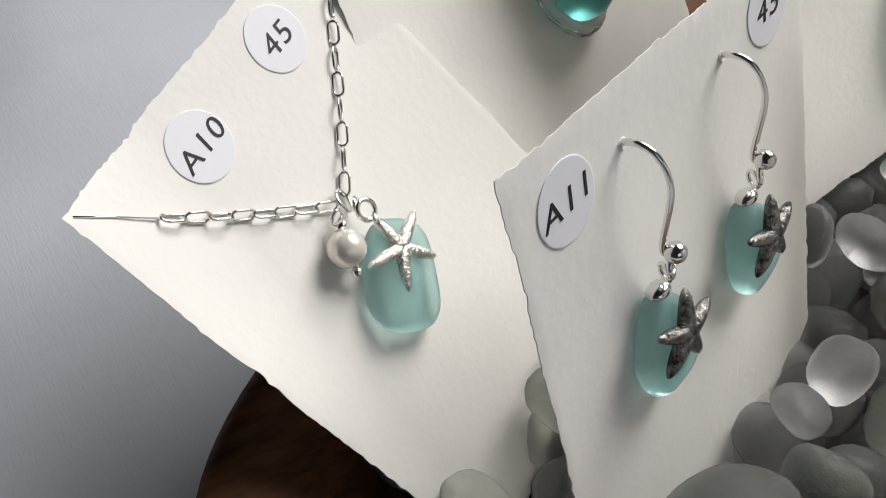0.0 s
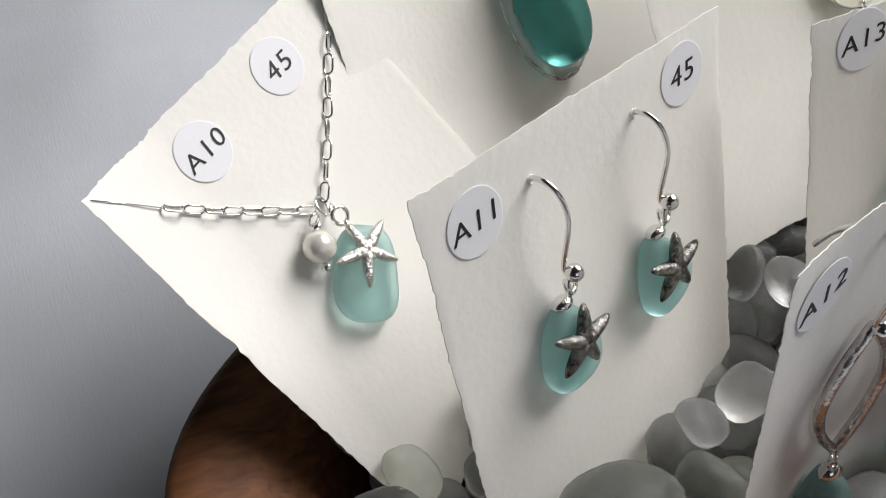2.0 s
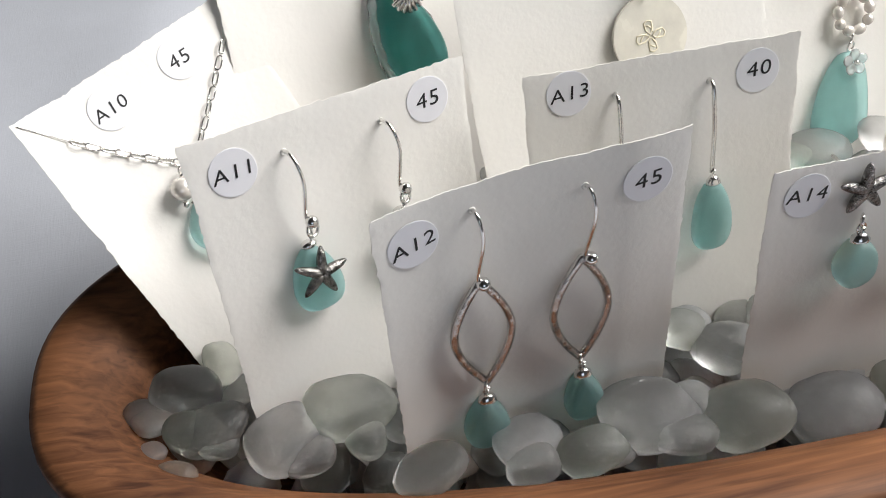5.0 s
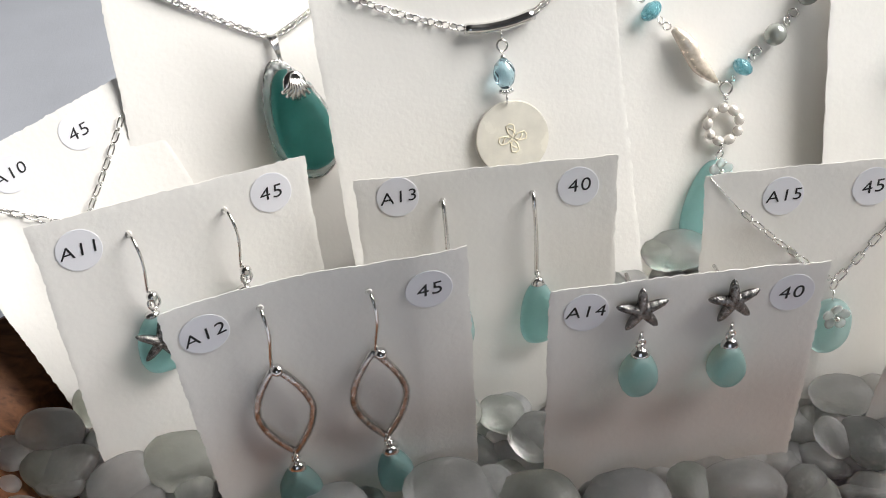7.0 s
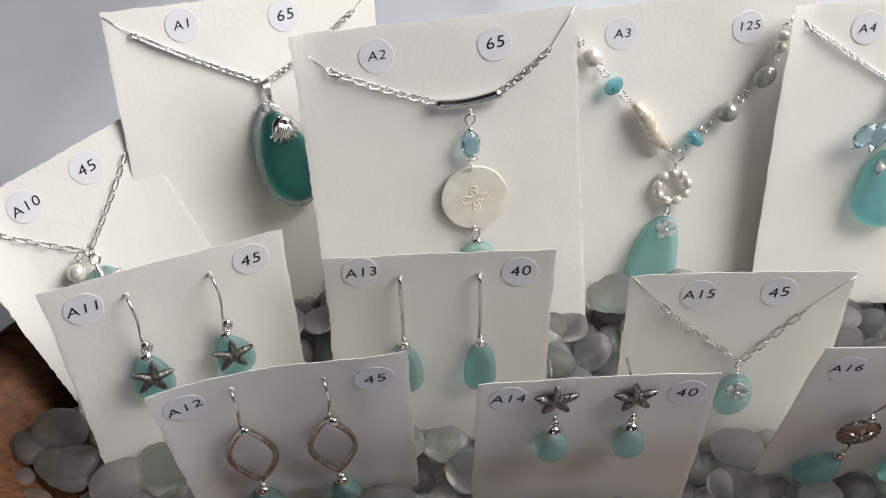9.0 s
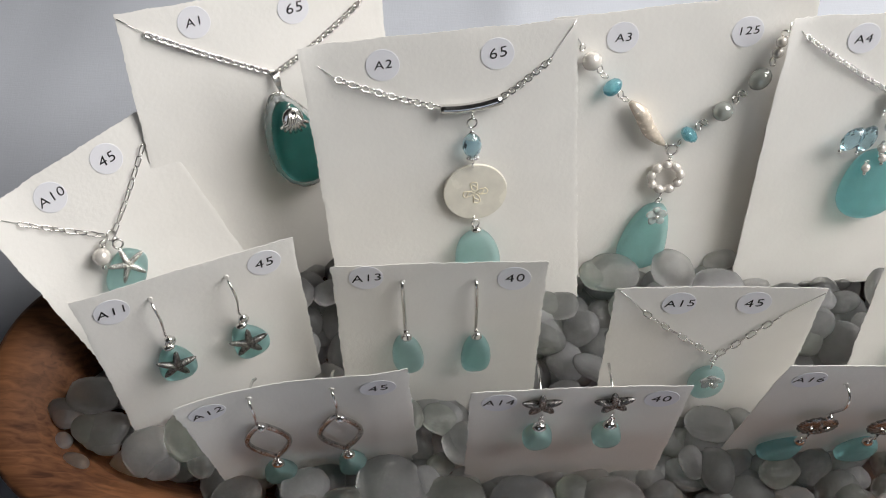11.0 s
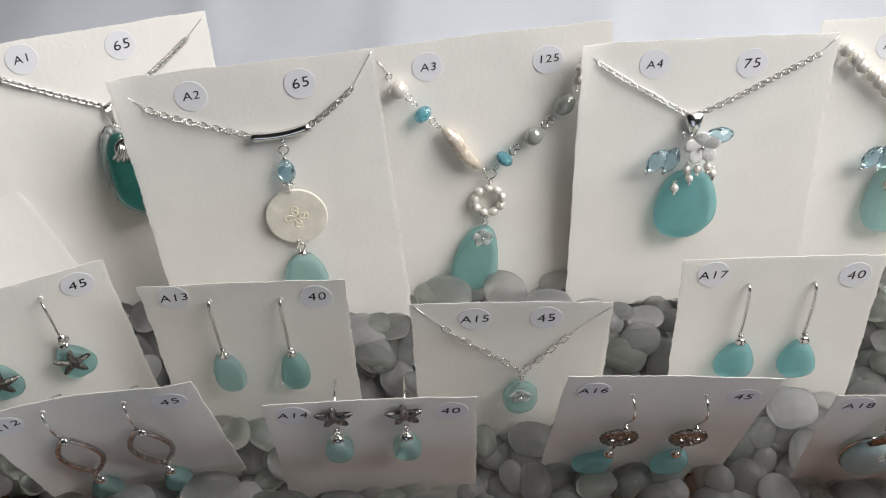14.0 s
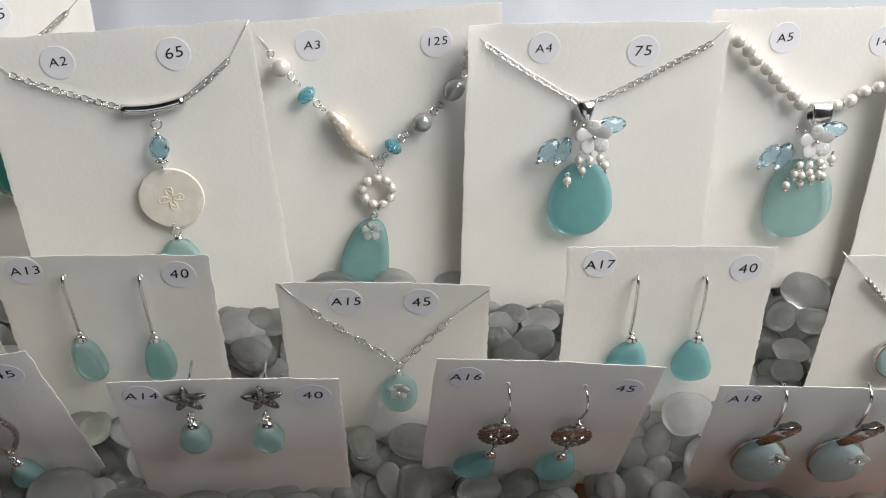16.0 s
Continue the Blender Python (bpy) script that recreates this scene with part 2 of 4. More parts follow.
def glass_bm(w, h, d, tear=0.0, square=2.0, lean=0.0, seed=0, seg=40):
    """A sea-worn piece of glass, w x h x d metres, its back at z = 0; tear narrows its top; square rounds its outline off to a block."""
    bm = bmesh.new()
    rnd = random.Random(seed)
    ph = [rnd.uniform(0, math.tau) for _ in range(4)]
    out = []
    for i in range(seg):
        t = i * math.tau / seg
        c, s = math.cos(t), math.sin(t)
        x = math.copysign(abs(c) ** (2 / square), c) * w / 2
        y = math.copysign(abs(s) ** (2 / square), s) * h / 2
        k = 0.5 + y / h
        x *= 1 - tear * k ** 1.4
        x += lean * y
        f = 1 + 0.02 * math.sin(2 * t + ph[0]) + 0.018 * math.sin(3 * t + ph[1]) + 0.01 * math.sin(5 * t + ph[2])
        out.append((x * f, y * f))
    rings = []
    for s, z in ((0.70, 0.0), (0.90, 0.06), (0.985, 0.22), (1.0, 0.42), (0.985, 0.62), (0.93, 0.80), (0.82, 0.92), (0.6, 0.985), (0.3, 1.0)):
        rings.append([bm.verts.new((x * s, y * s, d * z)) for x, y in out])
    for a, b in zip(rings, rings[1:]):
        for k in range(seg):
            bm.faces.new((a[k], a[(k + 1) % seg], b[(k + 1) % seg], b[k]))
    bm.faces.new(rings[0][::-1])
    bm.faces.new(rings[-1])
    return bm


def starfish_bm(r, thick, turn=0.0, bent=0.0):
    bm = bmesh.new()
    for i in range(5):
        a = radians(90 + 72 * i + turn)
        d = Vector((math.cos(a), math.sin(a), 0))
        pts = [d * r * s + Vector((0, 0, thick * (0.6 + bent * s * s))) for s in (0, 0.12, 0.25, 0.4, 0.55, 0.7, 0.83, 0.93, 1.0)]
        add_tube(bm, pts, thick, 10, False, (1.05, 1.12, 1.08, 1.0, 0.92, 0.8, 0.62, 0.42, 0.14))
    for i in range(46):
        a, s = radians(90 + 72 * (i % 5) + turn), 0.12 + 0.75 * (i // 5) / 9
        side = 0.35 * thick * (1 if (i // 5) % 2 else -1)
        c = Vector((math.cos(a), math.sin(a), 0)) * r * s + Vector((-math.sin(a), math.cos(a), 0)) * side
        c.z = thick * (1.45 - 0.55 * s + bent * s * s)
        add_ball(bm, c, thick * 0.26, thick * 0.26, thick * 0.22, 6, 4)
    return bm


def flower_bm(r, thick, petals=5):
    bm = bmesh.new()
    for i in range(petals):
        a = radians(90 + 360 / petals * i)
        c = Vector((math.cos(a), math.sin(a), 0)) * r * 0.53 + Vector((0, 0, thick * 0.6))
        add_ball(bm, c, r * 0.52, r * 0.44, thick * 0.42, 14, 8, Matrix.Rotation(a, 4, "Z") @ Matrix.Rotation(radians(-16), 4, "Y"))
    return bm


def facet_bm(rx, ry, rz, seg=8):
    """A faceted oval bead, long along y."""
    bm = bmesh.new()
    rows = []
    for y, s in ((-1, 0.32), (-0.62, 0.82), (-0.2, 1.0), (0.2, 1.0), (0.62, 0.82), (1, 0.32)):
        off = 0.5 if len(rows) % 2 else 0
        rows.append([bm.verts.new((rx * s * math.cos((k + off) * math.tau / seg), ry * y, rz * s * math.sin((k + off) * math.tau / seg))) for k in range(seg)])
    for i, (a, b) in enumerate(zip(rows, rows[1:])):
        for k in range(seg):
            if i % 2 == 0:
                bm.faces.new((a[k], b[k], a[(k + 1) % seg])), bm.faces.new((a[(k + 1) % seg], b[k], b[(k + 1) % seg]))
            else:
                bm.faces.new((a[k], b[k], b[(k + 1) % seg])), bm.faces.new((a[k], b[(k + 1) % seg], a[(k + 1) % seg]))
    bm.faces.new(rows[0]), bm.faces.new(rows[-1])
    return bm


def text_mesh(text, size):
    cu = bpy.data.curves.new("lettering", "FONT")
    cu.body, cu.size, cu.shear, cu.extrude, cu.space_character = text, size, 0.12, 0.00004, 1.12
    cu.offset = -0.00001
    cu.align_x, cu.align_y, cu.resolution_u = "CENTER", "CENTER", 4
    tmp = new("lettering_source", cu)
    bpy.context.view_layer.update()
    me = bpy.data.meshes.new_from_object(tmp.evaluated_get(bpy.context.evaluated_depsgraph_get()))
    bpy.data.objects.remove(tmp)
    me.materials.clear()
    me.materials.append(INK)
    return me


# ---- the room: an unseen shell, added for bounce light and reflections in the silver ----
def box(bm, lo, hi):
    v = [bm.verts.new((x, y, z)) for x in (lo[0], hi[0]) for y in (lo[1], hi[1]) for z in (lo[2], hi[2])]
    for f in ((0, 1, 3, 2), (4, 6, 7, 5), (0, 4, 5, 1), (2, 3, 7, 6), (0, 2, 6, 4), (1, 5, 7, 3)):
        bm.faces.new([v[i] for i in f])
    return bm


def structure(name, boxes, mat, label):
    bm = bmesh.new()
    for lo, hi in boxes:
        box(bm, lo, hi)
    return tagged(new(name, finish(name, bm, mat, False)), label, name.split("_")[0], kind="structure")


structure("floor", [((-2.2, -2.6, -0.80), (0.61, 2.0, -0.75))], FLOOR, "brown wooden floor boards, unseen, added to close the room")
structure("ceiling", [((-2.2, -2.6, 2.00), (0.61, 2.0, 2.05))], WALL, "plain grey plaster ceiling, unseen, added to bounce light")
structure("wall_west", [((-2.3, -2.7, -0.8), (-2.2, 2.1, 2.05))], WALL, "plain grey plaster wall, unseen, added to bounce light")
structure("wall_north", [((-2.2, 2.0, -0.8), (0.61, 2.1, 2.05))], WALL, "plain grey plaster wall behind the table, unseen, added to bounce light")
structure("wall_east", [((0.61, -2.7, -0.8), (0.71, 2.1, 0.38)), ((0.61, -2.7, 1.02), (0.71, 2.1, 2.05)), ((0.61, -2.7, 0.38), (0.71, -0.28, 1.02)), ((0.61, 0.40, 0.38), (0.71, 2.1, 1.02))], WALL, "grey plaster wall with a light opening, unseen, added")
# this opening only goes with the added front fill lamp
structure("wall_south", [((-2.2, -2.7, -0.8), (0.61, -2.6, 0.4)), ((-2.2, -2.7, 1.7), (0.61, -2.6, 2.05)), ((-2.2, -2.7, 0.4), (-0.9, -2.6, 1.7)), ((0.5, -2.7, 0.4), (0.61, -2.6, 1.7))], WALL, "grey plaster wall with a light opening, unseen, added")


def table_cloth():
    """The cloth over the table: one sheet with shallow creases, hanging over the edges."""
    bm = bmesh.new()
    nx, ny, x0, x1, y0, y1 = 180, 150, -0.75, 0.57, -0.55, 0.70
    grid = []
    for j in range(ny + 1):
        row = []
        for i in range(nx + 1):
            x, y = x0 + (x1 - x0) * i / nx, y0 + (y1 - y0) * j / ny
            z = 0.0034 * noise.noise((x * 6 + 3, y * 1.7, 0.3)) + 0.0016 * noise.noise((x * 16, y * 4, 1.7))
            z += 0.0012 * noise.noise((x * 3, y * 17, 4.1))
            for cx, cy, lean, deep, wide in ((-0.17, 0.24, 0.35, 0.0022, 0.030), (-0.06, 0.27, -0.12, 0.0035, 0.014), (0.06, 0.25, 0.08, 0.0030, 0.016), (0.20, 0.26, 0.22, 0.0035, 0.018)):
                z += deep * math.exp(-(((x - cx) - lean * (y - cy)) / wide) ** 2) * min(1.0, max(0.0, (abs(y) - 0.02) * 9))
            if i in (0, nx) or j in (0, ny):
                z -= 0.3
            row.append(bm.verts.new((x, y, z)))
        grid.append(row)
    for j in range(ny):
        for i in range(nx):
            bm.faces.new((grid[j][i], grid[j][i + 1], grid[j + 1][i + 1], grid[j + 1][i]))
    ob = new("tablecloth", finish("tablecloth", bm, CLOTH))
    sol = ob.modifiers.new("thickness", "SOLIDIFY")
    sol.thickness, sol.offset = 0.0012, -1
    return tagged(ob, "pale blue-grey woven linen tablecloth with soft creases", "tablecloth")


table_cloth()
table = thing("table", pose(-0.09, 0.075, -0.75), "wooden table hidden under the linen cloth", "table")
part("tabletop", box(bmesh.new(), (-0.645, -0.605, 0.70), (0.645, 0.605, 0.744)), FLOOR, table, smooth=False)
for lx in (-0.60, 0.60):
    for ly in (-0.56, 0.56):
        part("leg", box(bmesh.new(), (lx - 0.03, ly - 0.03, 0), (lx + 0.03, ly + 0.03, 0.70)), FLOOR, table, smooth=False)

# ---- the bowl: an oblong wooden dish with a broad sloping lip ----
BX, BY, BA, BB = 0.130, -0.030, 0.307, 0.092


def back_swell(x):
    """The back of the dish bellies out towards its middle."""
    k = min(1.0, max(0.0, (x + 0.15) / 0.13))
    return 1 + 0.45 * k * k * (3 - 2 * k)


def dish_edge(t, grow):
    c, s = math.cos(t), math.sin(t)
    e = 2 / (3.0 if c > 0 else 2.55)
    x, y = BX + math.copysign(abs(c) ** e, c) * (BA + grow), math.copysign(abs(s) ** e, s) * (BB + grow)
    return x, BY + y * (back_swell(x) if y > 0 else 1)


def inside_dish(x, y, grow):
    dy = (y - BY) / (back_swell(x) if y > BY else 1)
    e = 3.0 if x > BX else 2.55
    return (abs(x - BX) / (BA + grow)) ** e + (abs(dy) / (BB + grow)) ** e < 1


def wooden_dish():
    bm = bmesh.new()
    seg, rings = 160, []
    for grow, z in ((-0.060, 0.012), (-0.045, 0.016), (-0.034, 0.030), (-0.027, 0.046), (-0.018, 0.0545), (-0.008, 0.0585), (-0.003, 0.0590), (-0.0005, 0.0578),
                    (0.0, 0.0550), (-0.002, 0.050), (-0.010, 0.036), (-0.025, 0.018), (-0.040, 0.007), (-0.048, 0.0040), (-0.062, 0.0035)):
        rings.append([bm.verts.new((*dish_edge(k * math.tau / seg, grow), z)) for k in range(seg)])
    for a, b in zip(rings, rings[1:]):
        for k in range(seg):
            bm.faces.new((a[k], a[(k + 1) % seg], b[(k + 1) % seg], b[k]))
    bm.faces.new(rings[0])
    bm.faces.new(rings[-1][::-1])
    return tagged(new("wooden_dish", finish("wooden_dish", bm, BOWL_WOOD)), "oblong red-brown oiled wooden dish filled with frosted glass", "dish")


wooden_dish()

# ---- the cards ----
# name: centre, lean back, yaw, top left and top right corner in mm on the card, slope of the sides, price
CARDS = {
    "A1": ((-0.0505, 0.0898, 0.1414), 29.0, 22.0, (-61.2, 15.3), (39.6, -0.2), "65"),
    "A2": ((0.0191, 0.0446, 0.1297), 25.3, 3.4, (-60.8, 30.2), (39.4, 32.8), "65"),
    "A3": ((0.1155, 0.0630, 0.1286), 25.0, 1.6, (-64.0, 22.6), (36.0, 27.9), "125"),
    "A4": ((0.1780, 0.0516, 0.1266), 24.0, -0.1, (-40.1, 29.4), (59.4, 29.7), "75"),
    "A5": ((0.2469, 0.0672, 0.1488), 24.0, 2.0, (-15.1, 6.2), (84.8, 4.5), "145"),
    "A6": ((0.3554, 0.0503, 0.1300), 24.0, -2.0, (-50.0, 16.0), (50.0, 18.0), ""),
    "A10": ((-0.1383, 0.0331, 0.1092), 37.0, 27.0, (-33.9, 1.2), (39.0, 13.6), "45"),
    "A11": ((-0.0927, -0.0228, 0.1105), 12.7, 19.6, (-28.4, 16.5), (49.2, 12.4), "45"),
    "A12": ((-0.0456, -0.0625, 0.1013), 1.1, 5.5, (-37.5, 25.6), (38.5, 27.0), "45"),
    "A13": ((0.0022, -0.0167, 0.1141), 14.0, -0.5, (-35.8, 5.7), (41.2, 5.4), "40"),
    "A14": ((0.0518, -0.0634, 0.0902), 6.4, -0.2, (-38.1, 21.9), (37.7, 21.0), "40"),
    "A15": ((0.1058, -0.0302, 0.1042), 13.0, -3.1, (-38.7, 11.9), (36.0, 12.8), "45"),
    "A16": ((0.1607, -0.0593, 0.1069), 4.0, -2.0, (-38.8, 9.2), (38.3, 4.6), "45"),
    "A17": ((0.2111, -0.0133, 0.1080), 19.0, -1.5, (-39.6, 4.8), (38.2, 5.0), "40"),
    "A18": ((0.2260, -0.0684, 0.1023), 5.0, -5.0, (-9.5, 7.4), (67.0, 10.6), "45"),
    "A19": ((0.3100, -0.0140, 0.1040), 19.0, -2.0, (-32.8, 1.8), (43.0, 1.6), ""),
}
STICKERS = {
    "A1": ((-35.1, 3.6), (2.5, -3.0)), "A2": ((-31.5, 20.5), (10.4, 21.6)), "A3": ((-37.4, 13.4), (10.9, 13.0)), "A4": ((-11.0, 20.0), (27.3, 18.4)),
    "A5": ((15.3, -5.8), (56.1, -8.5)), "A10": ((-6.9, -4.5), (18.1, 0.8)), "A11": ((-17.7, 5.8), (37.1, 4.4)), "A12": ((-28.3, 15.5), (28.1, 15.4)),
    "A13": ((-23.8, -0.7), (29.6, -3.4)), "A14": ((-28.3, 13.3), (28.6, 11.6)), "A15": ((-15.0, 3.1), (11.9, 3.9)), "A16": ((-28.5, -2.2), (27.2, -9.4)),
    "A17": ((-26.8, -2.6), (28.3, -4.7)), "A18": ((0.0, 0.3), (57.0, 2.0)),
}
HOLES = {
    "A11": ((-4.2, 5.7), (22.8, 3.6)), "A12": ((-14.1, 19.0), (12.9, 17.4)), "A13": ((-10.9, -3.5), (15.8, -4.1)), "A14": ((-13.5, 13.0), (11.8, 12.2)),
    "A16": ((-14.1, -6.8), (12.7, -7.7)), "A17": ((-12.2, -8.6), (13.6, -8.6)), "A18": ((12.7, 5.7), (40.0, 8.3)),
}
BOTTOM_Z = 0.024
# how far the left and the right side run outwards, to the right, for each mm downwards
SIDES = {"A2": (0.0, 0.016), "A4": (-0.018, 0.028), "A14": (-0.008, 0.014), "A17": (0.033, 0.036)}


def card_frame(name):
    c, lean, yaw = CARDS[name][:3]
    return pose(*c, 90 - lean, 0, yaw)


def card_bend(name, x, y):
    """How far the sheet bows out of its plane, in mm."""
    k = sum(ord(ch) for ch in name)
    tl, tr = CARDS[name][3:5]
    s = (x - tl[0]) / (tr[0] - tl[0])
    bow = 3.4 if name == "A12" else 0.6
    curl = 0.0
    if name == "A12":
        curl = 1.0 * max(0.0, (-x - 24) / 15) ** 1.5 - 2.6 * max(0.0, (x - 24) / 15) ** 1.5
    if name == "A10":
        curl = 5.0 * max(0.0, (-x - 12) / 21) ** 1.6
    if name in ("A2", "A4"):
        curl = 1.6 * max(0.0, (tl[0] + 12 - x) / 12) ** 2 * min(1.0, max(0.0, 1 - (tl[1] - y) / 40))
    return curl - bow * 4 * s * (1 - s) + 0.35 * noise.noise((x * 0.03, y * 0.03, k * 1.7)) + bow * 0.6


def paper_card(name):
    c, lean, yaw, tl, tr, price = CARDS[name]
    rnd = random.Random(name)
    big = name in ("A1", "A2", "A3", "A4", "A5", "A6")
    tl, tr = Vector(tl), Vector(tr)
    across = (tr - tl).normalized()
    down = Vector((across.y, -across.x))
    width = (tr - tl).length
    height = min((c[2] - BOTTOM_Z) * 1000 / math.cos(radians(lean)) + min(tl.y, tr.y), 128.0 if big else 102.0)
    thick, seed = 0.62, rnd.uniform(0, 90)
    nx, ny = int(width / 0.8), int(height / 1.1)
    bm = bmesh.new()

    drift = SIDES.get(name, (0.0, 0.0))

    def ragged(far, along, k):
        """How far a torn edge strays, in mm: long waves, short bites and single fibres."""
        return 0.45 * noise.noise((k, along * 0.09, 0)) + 0.26 * noise.noise((k, along * 0.45, 5)) + 0.24 * noise.noise((k, along * 1.7, 9)) + rnd.uniform(-0.13, 0.13) if far == 0 else 0.0

    def spot(i, j):
        s, t = i / nx, j / ny
        lean_out = (drift[0] * (1 - s) + drift[1] * s) * t * height
        p = tl + across * (s * width + lean_out) + down * (t * height)
        e, f = min(i, nx - i), min(j, ny - j)
        sx = ragged(e, t * height, seed + (0 if i == 0 else 31))
        sy = ragged(f, s * width, seed + (9 if j == 0 else 53))
        return p + across * sx + down * sy, min(e, f)

    rough = [[rnd.uniform(-1, 1) for i in range(nx + 1)] for j in range(ny + 1)]
    sides = []
    for front in (True, False):
        grid = []
        for j in range(ny + 1):
            row = []
            for i in range(nx + 1):
                if front:
                    p, edge = spot(i, j)
                    felt = (0.10 * rough[j][i] - 0.10, 0.05 * rough[j][i] - 0.02, 0.02 * rough[j][i], 0.0)[min(edge, 3)]
                    row.append(bm.verts.new(mm(p.x, p.y, card_bend(name, p.x, p.y) + felt)))
                else:
                    q, edge = sides[0][j][i].co, min(i, nx - i, j, ny - j)
                    row.append(bm.verts.new(q - mm(0, 0, thick * (0.30, 0.75, 0.95, 1.0)[min(edge, 3)])))
            grid.append(row)
        sides.append(grid)
    for grid in sides:
        for j in range(ny):
            for i in range(nx):
                bm.faces.new((grid[j][i], grid[j][i + 1], grid[j + 1][i + 1], grid[j + 1][i]))
    rim = [(i, 0) for i in range(nx)] + [(nx, j) for j in range(ny)] + [(i, ny) for i in range(nx, 0, -1)] + [(0, j) for j in range(ny, 0, -1)]
    for (i, j), (k, l) in zip(rim, rim[1:] + rim[:1]):
        bm.faces.new((sides[0][j][i], sides[0][l][k], sides[1][l][k], sides[1][j][i]))
        for grid in sides:
            bm.edges.get((grid[j][i], grid[l][k])).smooth = False
    kind = "necklace" if name in ("A1", "A2", "A3", "A4", "A5", "A6", "A10", "A15", "A19") else "earring"
    ob = new("display_card", finish("display_card", bm, PAPER))
    ob.matrix_world = card_frame(name)
    said = f"cream deckle-edged cotton paper {kind} card, stickers {name} and {price}" if price else "cream deckle-edged cotton paper card stuck in glass pebbles"
    tagged(ob, said, "display card", "jewelry cards")
    for k, words in enumerate((name, price) if name in STICKERS else ()):
        x, y = STICKERS[name][k]
        rot = math.degrees(math.atan2(across.y, across.x)) + rnd.uniform(-3, 3)
        r, n = 6.2, 40
        sb = bmesh.new()
        rings = []
        for rr, zz in ((r, 0.0), (r, 0.12), (r * 0.97, 0.16), (r * 0.5, 0.16)):
            ring = []
            for i in range(n):
                px, py = rr * math.cos(i * math.tau / n), rr * math.sin(i * math.tau / n)
                ring.append(sb.verts.new(mm(px, py, zz)))
            rings.append(ring)
        for a, b in zip(rings, rings[1:]):
            for i in range(n):
                sb.faces.new((a[i], a[(i + 1) % n], b[(i + 1) % n], b[i]))
        sb.faces.new(rings[-1])
        sb.faces.new(rings[0][::-1])
        gx, gy = [(card_bend(name, x + 6 * u, y + 6 * v) - card_bend(name, x - 6 * u, y - 6 * v)) / 12 for u, v in ((1, 0), (0, 1))]
        proud = max(card_bend(name, x + 6 * math.cos(a), y + 6 * math.sin(a)) - 6 * (gx * math.cos(a) + gy * math.sin(a)) for a in [q * math.tau / 12 for q in range(12)])
        flat = at(x, y, max(proud, card_bend(name, x, y)) + 0.05) @ Matrix.Rotation(math.atan(gy), 4, "X") @ Matrix.Rotation(-math.atan(gx), 4, "Y") @ Matrix.Rotation(radians(rot), 4, "Z")
        st = part("sticker", sb, STICKER, ob, "round white paper sticker", flat, smooth=False)
        size = 0.0058 if k == 1 and len(words) < 3 else (0.0047 if big else 0.0053)
        part("lettering", text_mesh(words, size), INK, st, "handwritten in black ink", at(rnd.uniform(-0.4, 0.4), rnd.uniform(-0.4, 0.4), 0.21, 0, 0, rnd.uniform(0, 7)) @ Matrix.Diagonal((1.16, 1, 1, 1)), smooth=False)
    return ob


for card_name in CARDS:
    paper_card(card_name)

# ---- jewellery ----
LINKS = {}


def chain(parent, pts, kind):
    """Links laid end to end along points in mm (x, y, z) of the parent's frame, turned by turns on edge."""
    size = {"cable": (2.85, 2.4, 0.31), "rolo": (2.35, 2.05, 0.40), "paperclip": (4.4, 1.9, 0.28), "fine": (2.45, 2.1, 0.27), "loop": (3.4, 3.2, 0.32)}[kind]
    length, width, wire = size
    if kind not in LINKS:
        LINKS[kind] = link_mesh("chain_link", length * 0.001, width * 0.001, wire * 0.001, SILVER)
    step = length - 2.3 * wire
    pts = [Vector(p) for p in pts]
    n = 0
    for a, b in zip(pts, pts[1:]):
        d = b - a
        count = max(1, round(d.length / step))
        for i in range(count):
            p = a + d * ((i + 0.5) / count)
            x = d.normalized()
            side = Vector((-x.y, x.x, 0)).normalized()
            tilt = radians(38 if n % 2 else -46) + 0.12 * math.sin(n * 2.3)
            y = (side * math.cos(tilt) + x.cross(side) * math.sin(tilt)).normalized()
            z = x.cross(y)
            m = Matrix((x, y, z)).transposed().to_4x4()
            m.translation = p * 0.001
            part("chain_link", LINKS[kind], SILVER, parent, m=m)
            n += 1


def sag(a, b, dip, n=8, z=0.9):
    out = []
    for i in range(n + 1):
        s = i / n
        out.append((a[0] + (b[0] - a[0]) * s, a[1] + (b[1] - a[1]) * s - dip * 4 * s * (1 - s), z + 0.25 * math.sin(7 * s)))
    return out


def thread(parent, a, b):
    part("wire", tube([mm(*a, 0.5), mm((a[0] + b[0]) / 2, (a[1] + b[1]) / 2, 0.55), mm(*b, 0.8)], 0.00016, 6), SILVER, parent, "thin silver wire to the card's corner")


def loop(parent, x, y, z, r=1.6, wire=0.32, rx=0, ry=0, rz=0, name="jump_ring", mat=None):
    return part(name, tube(ring_points(r * 0.001, 18), wire * 0.001, 7, True), mat or SILVER, parent, m=at(x, y, z, rx, ry, rz))


def bead(parent, name, mat, x, y, z, rx, ry=None, rz=None, rot=0, label=""):
    return part(name, ball(rx * 0.001, (ry or rx) * 0.001, (rz or rx) * 0.001), mat, parent, label, at(x, y, z, 0, 0, rot))


def glass(parent, mat, x, y, z, w, h, d, tear=0.0, square=2.3, rot=0, lean=0.0, seed=0, label="", name="sea_glass"):
    return part(name, glass_bm(w * 0.001, h * 0.001, d * 0.001, tear, square, lean, seed), mat, parent, label, at(x, y, z, 0, 0, rot))


def necklace(name, label):
    return thing("necklace", card_frame(name), label, "necklace", "necklaces on cards")


